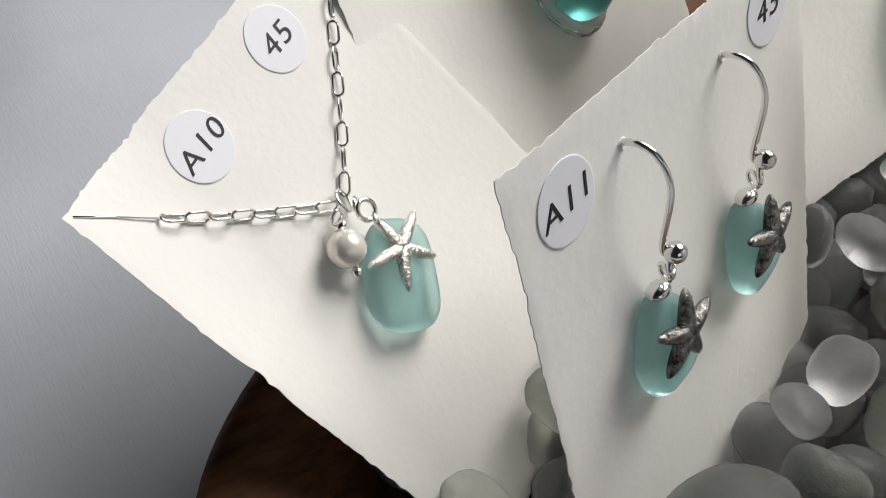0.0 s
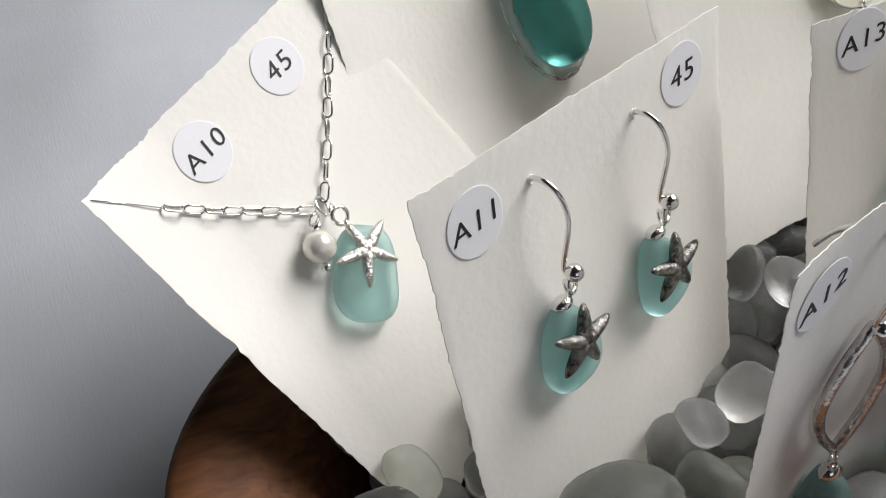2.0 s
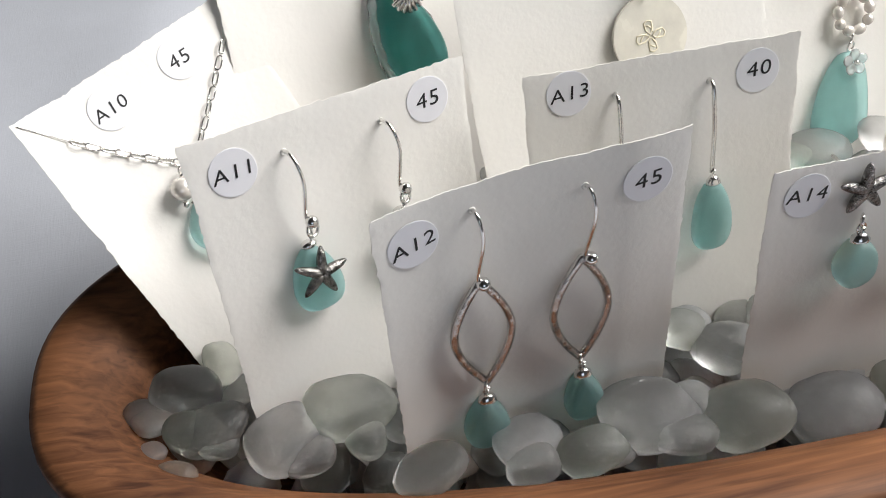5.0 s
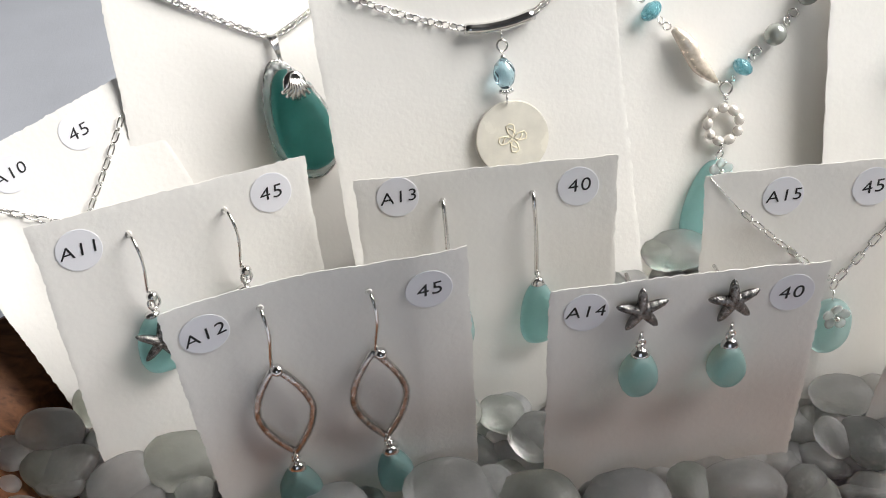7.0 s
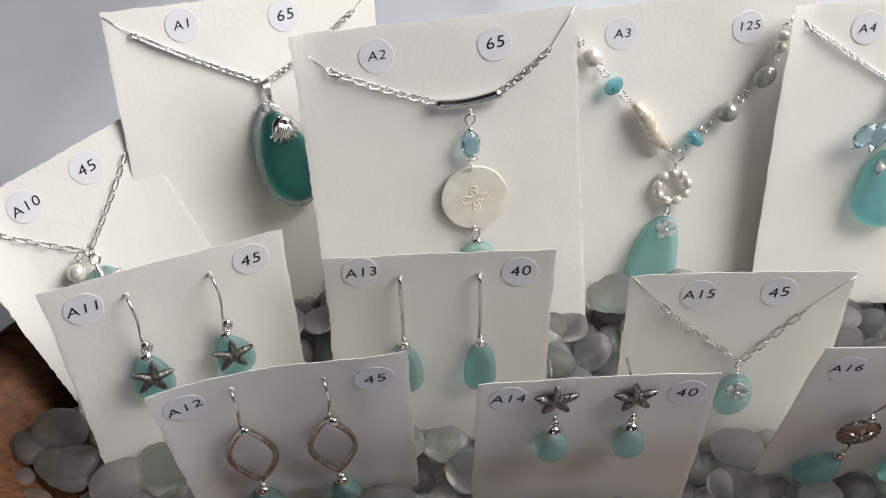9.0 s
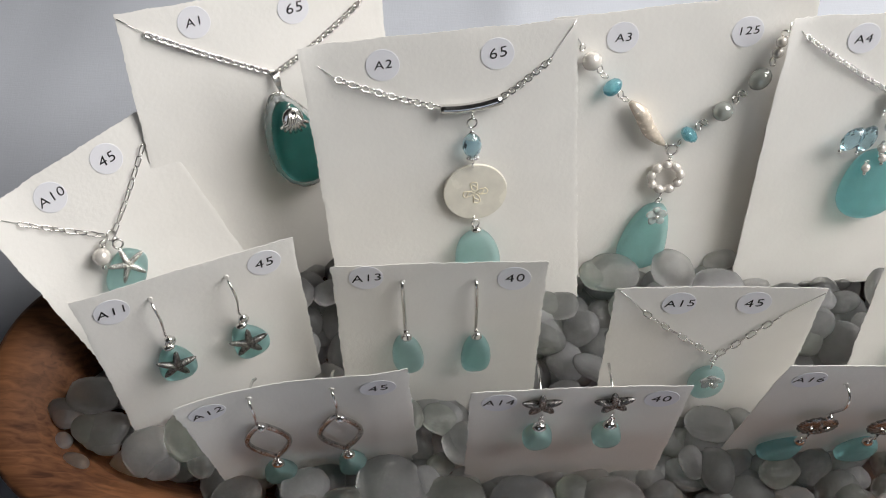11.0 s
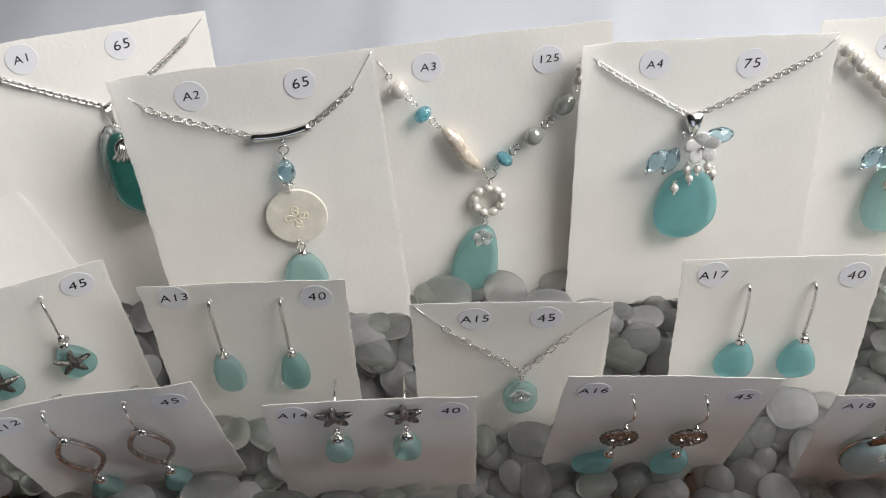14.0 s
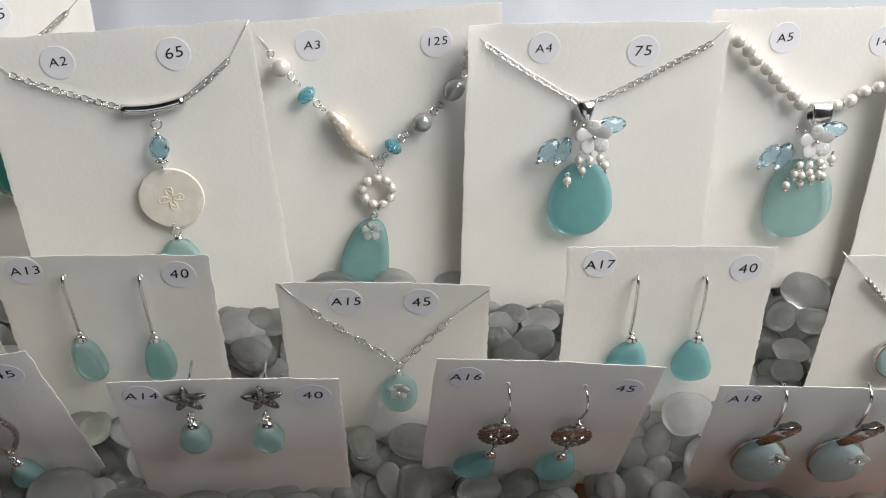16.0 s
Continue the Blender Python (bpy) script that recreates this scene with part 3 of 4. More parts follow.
def cap(parent, x, y, z, r=2.0):
    """The crimped silver cap and its ring on top of a drop."""
    bm = bmesh.new()
    prof = [(0.0, 1.7), (0.5, 1.6), (0.75, 0.9), (1.0, 0.2), (1.06, -0.6), (0.98, -1.1), (0.6, -1.2)]
    rows = [[bm.verts.new((r * 0.001 * rr * math.cos(k * math.tau / 14) * (1 + 0.06 * (k % 2)), zz * 0.001, r * 0.001 * rr * 0.8 * math.sin(k * math.tau / 14))) for k in range(14)] for rr, zz in prof[1:]]
    for a, b in zip(rows, rows[1:]):
        for k in range(14):
            bm.faces.new((a[k], a[(k + 1) % 14], b[(k + 1) % 14], b[k]))
    bm.faces.new(rows[0]), bm.faces.new(rows[-1])
    part("cap", bm, SILVER, parent, "crimped silver cap", at(x, y, z))
    loop(parent, x, y + 2.3, z, 1.2, 0.3, 20, 55, 0)


# A1
n = necklace("A1", "rolo chain necklace with a deep teal glass teardrop")
thread(n, (-61, 13.6), (-53.2, 5.2)), thread(n, (29, -8.3), (39.5, -1.2))
chain(n, sag((-53.2, 5.2), (-12.3, -25.2), 0.8), "rolo"), chain(n, sag((-12.3, -25.2), (29, -8.3), 1.5), "rolo")
for k in range(4):
    part("bail", tube([mm(-13.6 + k * 0.85, -24.0, 1.8), mm(-13.2 + k * 0.6, -27.5, 2.6), mm(-12.4 + k * 0.18, -33.2, 2.4)], 0.00055, 8, False, (1.0, 0.95, 0.6)), SILVER, n)
loop(n, -12.1, -34.4, 2.4, 1.5, 0.35, 0, 40, 0)
glass(n, TEAL, -12.2, -55.2, 1.2, 23.4, 38.6, 7.5, 0.42, 2.2, 6, 0, 3, "deep teal frosted glass teardrop", "teardrop")
rimpts = []
for i in range(60):
    t = i * math.tau / 60
    y = math.sin(t) * 20.3
    x = math.cos(t) * 12.5 * (1 - 0.42 * (0.5 + y / 41) ** 1.4)
    rimpts.append(mm(x, y, 0.3 * math.sin(i * 2.1)))
part("rim", tube(rimpts, 0.0014, 10, True, [1 + 0.22 * math.sin(i * 1.7) + 0.15 * math.sin(i * 3.9) for i in range(60)]), CLEAR, n, "clear chipped glass edge of the teardrop", at(-12.8, -54.8, 3.0, 0, 0, 6))
part("bezel", tube([p * 1.10 for p in rimpts], 0.00045, 8, True), HAMMERED, n, "thin polished silver edge of the teardrop", at(-12.8, -54.8, 2.0, 0, 0, 6))
shell = part("shell_charm", ball(0.0034, 0.0040, 0.0011), SILVER, n, "small silver scallop shell", at(-12.0, -42.4, 10.0, 0, 0, -6) @ Matrix.Scale(1.3, 4))
for k in range(7):
    a = radians(-90 + (k - 3) * 20)
    part("rib", tube([mm(0.2 * (k - 3), 3.0, 1.0), mm(math.cos(a) * 2.4, 0.8 + math.sin(a) * 2.4, 1.7), mm(math.cos(a) * 4.9, 0.9 + math.sin(a) * 4.9, 0.9)], 0.00068, 6, False, (0.55, 1, 0.9)), SILVER, shell)
loop(n, -11.6, -37.2, 7.6, 1.1, 0.3, 30, 40, 0)

# A2
n = necklace("A2", "cable chain necklace with curved silver bar and shell disc")
thread(n, (-60, 27.2), (-49, 17.2)), thread(n, (30, 18.3), (39, 32.5))
chain(n, sag((-49, 17.2), (-11.6, 2.2), 0.9), "cable"), chain(n, sag((11.9, 4.4), (30, 18.3), 0.7, 4), "cable")
bar = [mm(-11.5 + 23.2 * s, 2.1 + 2.2 * s - 1.3 * 4 * s * (1 - s), 2.2) for s in [i / 12 for i in range(13)]]
part("bar", tube(bar, 0.0019, 16), SILVER, n, "curved polished silver tube")
loop(n, 0.5, -1.4, 2.2, 1.1, 0.3, 0, 70, 0), loop(n, 0.2, -4.6, 2.4, 1.9, 0.38, 0, 12, 0)
bead(n, "spacer_bead", SILVER, 0.0, -8.3, 2.6, 1.0)
part("crystal_bead", facet_bm(0.0037, 0.0050, 0.0032), CRYSTAL, n, "pale blue faceted oval bead", at(-0.1, -13.7, 3.0), smooth=False)
for k in range(5):
    bead(n, "spacer_bead", SILVER, -1.9 + k * 0.95, -19.4 - (0.4 if k in (1, 2, 3) else 0), 3.2 + (0.5 if k == 2 else 0), 0.75)
loop(n, 0.2, -22.2, 2.4, 1.5, 0.3, 0, 75, 0)
disc = bmesh.new()
bmesh.ops.create_cone(disc, cap_ends=True, segments=64, radius1=0.0128, radius2=0.0126, depth=0.0010)
bmesh.ops.bevel(disc, geom=[e for e in disc.edges if len(e.link_faces) == 2 and abs(e.verts[0].co.z - e.verts[1].co.z) < 1e-6], offset=0.0002, segments=2, affect="EDGES")
disc_ob = part("shell_disc", disc, SHELL, n, "round cream mother-of-pearl disc with a carved scroll", at(0.8, -35.6, 1.9), smooth=False)
for k in range(4):
    a = radians(90 * k + 8)
    c, s = math.cos(a), math.sin(a)
    petal = [(0.4, 0.0), (2.2, 1.2), (4.4, 1.3), (5.0, 0.0), (4.4, -1.3), (2.2, -1.2)]
    part("carving", tube([mm(px * c - py * s, px * s + py * c, 0.5) for px, py in petal], 0.00026, 6, True), CARVED, disc_ob)
    b = a + radians(45)
    swirl = [mm(math.cos(b + u * 0.25) * (1.5 + u * 0.55), math.sin(b + u * 0.25) * (1.5 + u * 0.55), 0.5) for u in range(5)]
    part("carving", tube(swirl, 0.00024, 6), CARVED, disc_ob)
loop(n, 0.3, -47.8, 2.0, 1.4, 0.3, 0, 70, 0), loop(n, 0.6, -50.3, 2.4, 1.7, 0.34, 0, 15, 0)
bead(n, "cap", SILVER, 0.8, -53.0, 3.0, 2.2, 1.4, 2.0)
glass(n, PALE_AQUA, 0.9, -67.0, 0.8, 20.5, 29.0, 6.0, 0.30, 2.3, 3, 0, 8, "pale aqua frosted glass drop")

# A3
n = necklace("A3", "linked pearl and aqua bead necklace with glass drop")
bead(n, "pearl", PEARL, -49.5, 6.3, 4.2, 3.9, 3.7, 3.7, 20, "round white pearl")
loop(n, -53.0, 11.0, 1.8, 1.4, 0.3, 0, 30, 0), thread(n, (-53.4, 12.0), (-57, 18))
links = [(-45.9, 2.0), (-43.9, -0.8), (-36.9, -9.2), (-34.9, -11.3)]
for k, (x, y) in enumerate(links):
    loop(n, x, y, 2.6, 1.45, 0.3, 25 if k % 2 else -20, 35 * (-1) ** k, 0)
part("bead", facet_bm(0.0041, 0.0027, 0.0038, 10), BLUE_BEAD, n, "aqua faceted rondelle", at(-40.5, -5.5, 3.4, 0, 0, 40), smooth=False)
stick = [mm(-32.8 + 15.0 * s + 0.9 * math.sin(s * 7), -12.6 - 20.0 * s, 3.2) for s in [i / 10 for i in range(11)]]
part("stick_pearl", tube(stick, 0.0031, 14, False, (0.35, 0.7, 0.92, 1.0, 1.02, 0.95, 0.98, 0.95, 0.8, 0.6, 0.3)), CREAM_PEARL, n, "cream baroque stick pearl")
loop(n, -16.0, -33.6, 2.6, 1.1, 0.3, 0, 40, 0), loop(n, -13.5, -35.6, 2.6, 2.3, 0.45)
loop(n, -10.8, -32.4, 2.6, 1.2, 0.3, 0, 40, 0)
part("bead", facet_bm(0.0039, 0.0026, 0.0036, 10), BLUE_BEAD, n, "aqua faceted rondelle", at(-7.4, -28.6, 3.2, 0, 0, -40), smooth=False)
for k, (x, y) in enumerate(((-4.0, -25.4), (-2.0, -23.6), (9.4, -14.2), (11.8, -11.7), (21.6, 1.4), (24.6, 12.6), (27.0, 15.4))):
    loop(n, x, y, 2.8, 1.65, 0.38, 25 if k % 2 else -20, 35 * (-1) ** k, 0)
for x, y in ((22.6, 5.2), (23.4, 9.6)):
    bead(n, "pearl", PEARL, x, y, 3.4, 2.3, 2.1, 2.2, 30, "small pinkish pearl")
bead(n, "pearl", GREY_PEARL, 4.6, -18.4, 4.0, 4.2, 3.9, 3.9, 40, "silver grey pearl")
bead(n, "pearl", GREY_PEARL, 17.4, -5.2, 4.0, 5.0, 3.9, 3.9, 45, "silver grey oval pearl")
part("jump_ring", tube([mm(-13.6 + 0.9 * math.sin(i * 1.6), -37.8 - i * 0.35, 2.6 + 0.9 * math.cos(i * 1.6)) for i in range(13)], 0.00028, 6), SILVER, n, "wrapped silver wire")
for k in range(9):
    a = radians(90 + 40 * k)
    bead(n, "pearl", PEARL, -14.6 + 6.1 * math.cos(a), -48.6 + 6.1 * math.sin(a), 2.6, 2.0 + 0.2 * (k % 3), 1.9, 1.9, 40 * k, "small white pearl of a wreath")
loop(n, -15.6, -56.6, 2.8, 1.7, 0.34, 20, 50, 0), loop(n, -16.6, -59.6, 3.2, 1.6, 0.34, 20, 20, 0)
part("flower", flower_bm(0.0046, 0.0018), CLEAR, n, "clear glass flower bead", at(-18.0, -64.5, 6.2))
bead(n, "pin_head", SILVER, -18.0, -64.5, 8.6, 0.9)
glass(n, AQUA, -20.6, -78.0, 0.6, 23.0, 34.5, 5.6, 0.40, 2.6, -2, 0.13, 21, "aqua frosted glass wedge")

# A4 and A5 share the same flower cluster
def cluster(n, x, y, full, seed):
    rnd = random.Random(seed)
    part("flower", flower_bm(0.0074, 0.0018), WHITE_SHELL, n, "white carved shell flower", at(x, y, 7.0, 0, 0, 8))
    bead(n, "pin_head", SILVER, x, y, 9.0, 1.0)
    for dx, dy, rot in ((-17.2, -6.2, -38), (-11.6, -6.2, -22), (7.0, 4.2, -84)):
        part("crystal_bead", facet_bm(0.0034, 0.0056, 0.0030), CRYSTAL, n, "pale blue faceted bead", at(x + dx, y + dy, 6.4, 0, 0, rot), smooth=False)
        a = radians(rot - 90)
        bead(n, "pin_head", SILVER, x + dx + 6.8 * math.cos(a), y + dy + 6.8 * math.sin(a), 6.4, 0.95)
    spots = [(-9.5, -22.5), (-3.8, -17.5), (2.7, -10.8), (-1.0, -12.5), (5.2, -14.5), (-5.5, -12.0)]
    if full:
        spots += [(-7.0, -16.5), (0.8, -19.5), (-3.6, -22.0), (3.9, -17.4), (-0.8, -16.0), (8.2, -10.2), (6.0, -19.0)]
    for sx, sy in spots:
        px, py, pz = x + sx + 0.6, y + sy * 0.86, 7.6 + rnd.uniform(-0.8, 0.8)
        bead(n, "pearl", PEARL, px, py, pz, 1.7, 1.9, 1.7, rnd.uniform(-30, 30), "tiny white pearl")
        bead(n, "pin_head", SILVER, px + 0.15 + sx * 0.02, py - 2.6, pz, 0.85)
        loop(n, px, py + 2.7, pz - 0.4, 0.9, 0.24, rnd.uniform(0, 60), rnd.uniform(0, 60), 0)
    for k in range(3):
        loop(n, x - 7 + k * 3, y + 4.2 - k * 1.3, 4.6, 1.3, 0.3, 30 * k, 50, 0)


n = necklace("A4", "cable chain necklace with aqua glass and shell flower cluster")
thread(n, (-39.6, 27.2), (-33.4, 22.1)), thread(n, (53, 21.6), (59.2, 28.5))
chain(n, sag((-33.4, 22.1), (5.0, -2.6), 0.6), "fine"), chain(n, sag((7.6, -2.6), (53, 21.6), 0.8), "fine")
bail = bmesh.new()
rows = []
for s, wdt, zz in ((0, 3.6, 2.4), (0.2, 3.7, 3.8), (0.5, 2.9, 4.2), (0.8, 1.8, 3.8), (1.0, 0.9, 3.0)):
    rows.append([bail.verts.new(mm(6.4 + math.cos(k * math.tau / 16) * wdt, -1.0 - 11.0 * s, 2.4 + math.sin(k * math.tau / 16) * (zz - 1.6))) for k in range(16)])
for a, b in zip(rows, rows[1:]):
    for k in range(16):
        bail.faces.new((a[k], a[(k + 1) % 16], b[(k + 1) % 16], b[k]))
bail.faces.new(rows[0]), bail.faces.new(rows[-1])
part("bail", bail, SILVER, n, "tapered polished silver bail")
glass(n, BRIGHT_AQUA, 7.0, -42.8, 0.6, 29.4, 33.5, 6.0, 0.30, 2.3, 0, 0, 31, "aqua frosted sea glass, wide at the foot")
cluster(n, 9.2, -13.4, False, 4)

n = necklace("A5", "white pearl strand necklace with pale aqua glass and flower cluster")
for k in range(8):
    s = k / 7
    bead(n, "pearl", PEARL, -4.4 + 29.6 * s + 0.5 * math.sin(k * 2.3), -5.0 - 26.8 * s, 3.4 + 0.3 * (k % 2), 3.1 + 0.2 * math.sin(k * 1.9), 2.65, 2.9, 46 + 9 * math.sin(k * 2.4), "white potato pearl")
for k in range(6):
    s = k / 5
    bead(n, "pearl", PEARL, 39.6 + 27 * s, -33.8 + 13.4 * s + 0.5 * (-1) ** k, 3.3 + 0.4 * (k % 2), 2.9 + 0.2 * math.sin(k * 2.2), 2.5, 2.7, 30 + 20 * math.sin(k * 1.7), "white potato pearl")
bail = bmesh.new()
cols = [[bail.verts.new(mm(33.4 + dx, -36.4 + r * 1.45 * math.sin(i * math.tau / 28), 3.6 + r * math.cos(i * math.tau / 28))) for i in range(28)] for dx, r in ((-3.9, 2.7), (-3.9, 3.1), (-3.5, 3.25), (3.5, 3.25), (3.9, 3.1), (3.9, 2.7))]
for a, b in zip(cols, cols[1:] + cols[:1]):
    for k in range(28):
        bail.faces.new((a[k], a[(k + 1) % 28], b[(k + 1) % 28], b[k]))
part("bail", bail, SILVER, n, "wide polished silver tube bail")
glass(n, PALE_AQUA, 31.0, -74.5, 0.6, 32.0, 37.5, 6.4, 0.28, 2.3, 2, 0, 32, "pale aqua frosted sea glass, wide at the foot")
cluster(n, 31.8, -46.8, True, 5)

# A10
n = necklace("A10", "paperclip chain necklace with starfish, pearl and glass")
part("wire", tube([mm(-32.4, 0.4, 5.3), mm(-27, -3.7, 3.4), mm(-21.4, -8.4, 2.0)], 0.00016, 6), SILVER, n, "thin silver wire to the card's corner")
thread(n, (33.2, 0.8), (38.6, 11.0))
chain(n, [(x, y, z + 5.0 * max(0.0, (-x - 12) / 21) ** 1.6) for x, y, z in sag((-21.4, -8.4), (5.2, -27.6), 0.5)], "paperclip"), chain(n, sag((7.8, -27.6), (33.2, 0.8), 0.7), "paperclip")
loop(n, 6.6, -27.8, 1.8, 2.2, 0.35, 0, 35, 0), loop(n, 2.6, -28.6, 3.0, 1.4, 0.32, 40, 0, 0)
bead(n, "spacer_bead", SILVER, 1.8, -30.0, 3.4, 1.4, 0.8, 1.4)
bead(n, "pearl", PEARL, -0.4, -33.6, 3.8, 3.6, 3.6, 3.6, 0, "round white pearl")
bead(n, "pin_head", SILVER, -1.6, -38.0, 3.4, 1.1)
loop(n, 7.4, -31.2, 4.4, 1.9, 0.5), loop(n, 7.0, -29.4, 3.4, 1.3, 0.36, 30, 40, 0)
part("starfish", starfish_bm(0.0080, 0.0013, 2), BRIGHT_STAR, n, "bright textured silver starfish", at(7.2, -40.4, 4.8))
glass(n, PALE_AQUA, 5.4, -45.0, 0.4, 15.6, 21.2, 5.0, 0.10, 2.9, -38, 0, 12, "pale aqua frosted glass tablet")

# A15
n = necklace("A15", "paperclip chain necklace with clear flower and aqua glass")
thread(n, (-37.6, 11.2), (-27.6, -0.3)), thread(n, (22.7, -3.1), (35.6, 11.2))
chain(n, sag((-27.6, -0.3), (3.2, -26.6), 0.6), "paperclip"), chain(n, sag((5.0, -26.6), (22.7, -3.1), 0.4), "paperclip")
loop(n, 4.1, -28.0, 1.8, 1.8, 0.32, 0, 30, 0), loop(n, 4.1, -31.2, 2.4, 1.8, 0.3, 0, 60, 0)
part("flower", flower_bm(0.0044, 0.0016), CLEAR, n, "clear white flower bead", at(3.8, -36.8, 5.4))
bead(n, "pin_head", SILVER, 3.8, -37.0, 7.4, 0.95)
glass(n, PALE_AQUA, 4.0, -42.4, 0.6, 15.0, 19.5, 4.8, 0.15, 2.1, 0, 0, 15, "pale aqua frosted glass oval")

# A19
n = necklace("A19", "silver chain necklace with a silver-rimmed round glass pendant")
thread(n, (-34.8, 4.0), (-22.5, -8.5))
chain(n, sag((-22.5, -8.5), (2.0, -32.0), 0.6), "rolo"), chain(n, sag((2.0, -32.0), (27, -9), 0.6), "rolo")
loop(n, 1.6, -34, 2.0, 1.8, 0.35, 0, 30, 0)
glass(n, MILKY, 1.0, -46.5, 0.8, 19.5, 20.5, 4.6, 0.05, 2.0, 0, 0, 19, "milky blue glass disc")
part("bezel", tube(ring_points(0.0101, 40, 1.04), 0.0011, 8, True), SILVER, n, "silver rim", at(1.0, -46.5, 2.6))


# earrings
def ear_wire(parent, drop, kind="french", out=1.0, back=3.0):
    """From the hole in the card at the origin out over the front and down; drop in mm."""
    if kind == "french":
        pts = [(0, 0.2, -3.0), (0, 0.4, -0.4), (0.2, 0.7, 2.4), (0.6, -0.4, 4.6), (0.9, -3.4, 6.0), (0.9, -7.0, 6.4), (0.4, -11.0, 5.4), (-0.2, -drop + 3.0, 4.2), (-0.4, -drop + 0.8, 3.8), (0.2, -drop, 4.2)]
    else:
        pts = [(0, 0.2, -3.0), (0, 0.5, -0.3), (0, 0.3, 1.4), (0.1, -1.2, 2.6), (0.2, -6.0, 3.2), (0.3, -12.0, 3.4), (0.3, -18.0, 3.2), (0.2, -drop, 2.8)]
    pts = ([(0.6, -13.0, -12.0), (0.4, -6.0, -8.5)] if back > 5 else [(0, 0.2, -back)]) + [(x, y, z if z < 0 else z * out) for x, y, z in pts[1:]]
    fine = []
    for a, b in zip(pts, pts[1:]):
        for i in range(3):
            fine.append(Vector(a).lerp(Vector(b), i / 3))
    fine.append(Vector(pts[-1]))
    for _ in range(3):
        fine = [fine[0]] + [(fine[i - 1] + fine[i] * 2 + fine[i + 1]) / 4 for i in range(1, len(fine) - 1)] + [fine[-1]]
    part("ear_wire", tube([v * 0.001 for v in fine], 0.00050 if kind == "french" else 0.00066, 8), SILVER, parent, "bent silver ear wire")
    part("punched_rim", tube(ring_points(0.0007, 10), 0.0003, 6, True), PAPER, parent, "raised paper round the hole", at(0, 0, 0.1))


def earring(name, k, label):
    x, y = HOLES[name][k]
    return thing("earring", card_frame(name) @ at(x, y, card_bend(name, x, y)), label, "earring", f"earrings on card {name}")


for k in (0, 1):
    e = earring("A11", k, "silver earring with oxidised starfish over aqua sea glass")
    ear_wire(e, 18.6)
    bead(e, "ball", SILVER, 0.4, -18.0, 5.6, 1.75)
    loop(e, 0.3, -20.6, 4.6, 1.9, 0.45, 0, 25, 0), loop(e, -0.2, -22.0, 3.6, 1.5, 0.35, 0, 60, 0)
    bead(e, "cap", SILVER, -1.2, -25.2, 2.6, 2.3, 1.3, 1.8, 0, "silver foil cap")
    part("starfish", starfish_bm(0.0076, 0.0014, -8 if k else -14, -0.35), OXIDISED, e, "dark oxidised silver starfish", at(-1.2 if k == 0 else -0.8, -32.4, 5.6, 0, 0, 0))
    glass(e, AQUA, -1.6 if k == 0 else -0.8, -35.2, 0.3, 16.4, 19.5, 5.0, 0.55 if k == 0 else 0.6, 2.4, 4 if k == 0 else 14, 0.05, 40 + k, "aqua frosted glass drop")

    e = earring("A12", k, "silver earring with hammered marquise hoop and aqua drop")
    ear_wire(e, 19.2, "french", 0.7, 12.0)
    bead(e, "ball", SILVER, 0.9, -19.6, 3.2, 1.75)
    hoop = []
    for i in range(56):
        t = i * math.tau / 56
        y = 17.5 * math.cos(t)
        hoop.append(mm(math.copysign(7.4 * (1 - (abs(y) / 17.5) ** 1.75), math.sin(t)), y, 0))
    hb = bmesh.new()
    add_tube(hb, hoop, 0.00105, 8, True)
    part("hoop", hb, HAMMERED, e, "hammered silver marquise hoop", at(0.6 if k == 0 else -0.6, -37.0, 2.2, 0, 0, 1.5))
    loop(e, 0.7 if k == 0 else 0.0, -55.0, 2.5, 1.7, 0.38, 0, 55, 0), loop(e, 0.6 if k == 0 else 0.2, -57.0, 2.8, 1.3, 0.35, 30, 20, 0)
    cap(e, 0.5 if k == 0 else 0.4, -60.0, 3.2, 2.3)
    glass(e, AQUA, 0.2 if k == 0 else 1.0, -69.0, 0.5, 14.6 if k == 0 else 12.6, 18.4, 6.4, 0.50, 2.1, 0 if k == 0 else 5, 0, 44 + k, "aqua frosted glass briolette")

    e = earring("A13", k, "long silver ear wire with aqua sea glass drop")
    ear_wire(e, 26.0, "long")
    cap(e, 0.6, -28.6, 3.0, 2.0)
    glass(e, PALE_AQUA if k == 0 else AQUA, 0.6, -39.8, 0.5, 13.6 if k == 0 else 12.8, 22.0, 5.2, 0.34, 2.4, 4 if k == 0 else 0, 0, 48 + k, "pale aqua frosted glass drop")

    e = earring("A14", k, "oxidised starfish stud earring with round aqua drop")
    part("starfish", starfish_bm(0.0074, 0.0015, 6 if k else 2), OXIDISED, e, "dark oxidised silver starfish", at(0, 0, 0.9))
    part("post", tube([mm(0, 0.4, 1.0), mm(0, 0.8, -13.5)], 0.00050, 8), SILVER, e, "straight silver post through the card")
    loop(e, 0.0, -8.6, 2.8, 1.5, 0.4, 0, 55, 0), loop(e, 0.0, -10.8, 3.0, 1.4, 0.36, 0, 15, 0)
    cap(e, 0.0, -13.6, 3.4, 2.4)
    glass(e, AQUA, -0.2, -20.8, 0.9, 12.0, 14.2, 6.4, 0.30, 2.1, 0, 0, 52 + k, "aqua frosted glass drop")

    e = earring("A16", k, "silver earring with scalloped disc and aqua chip")
    ear_wire(e, 18.2)
    bead(e, "ball", SILVER, -0.2, -18.6, 4.6, 1.5)
    sd = bmesh.new()
    rows = []
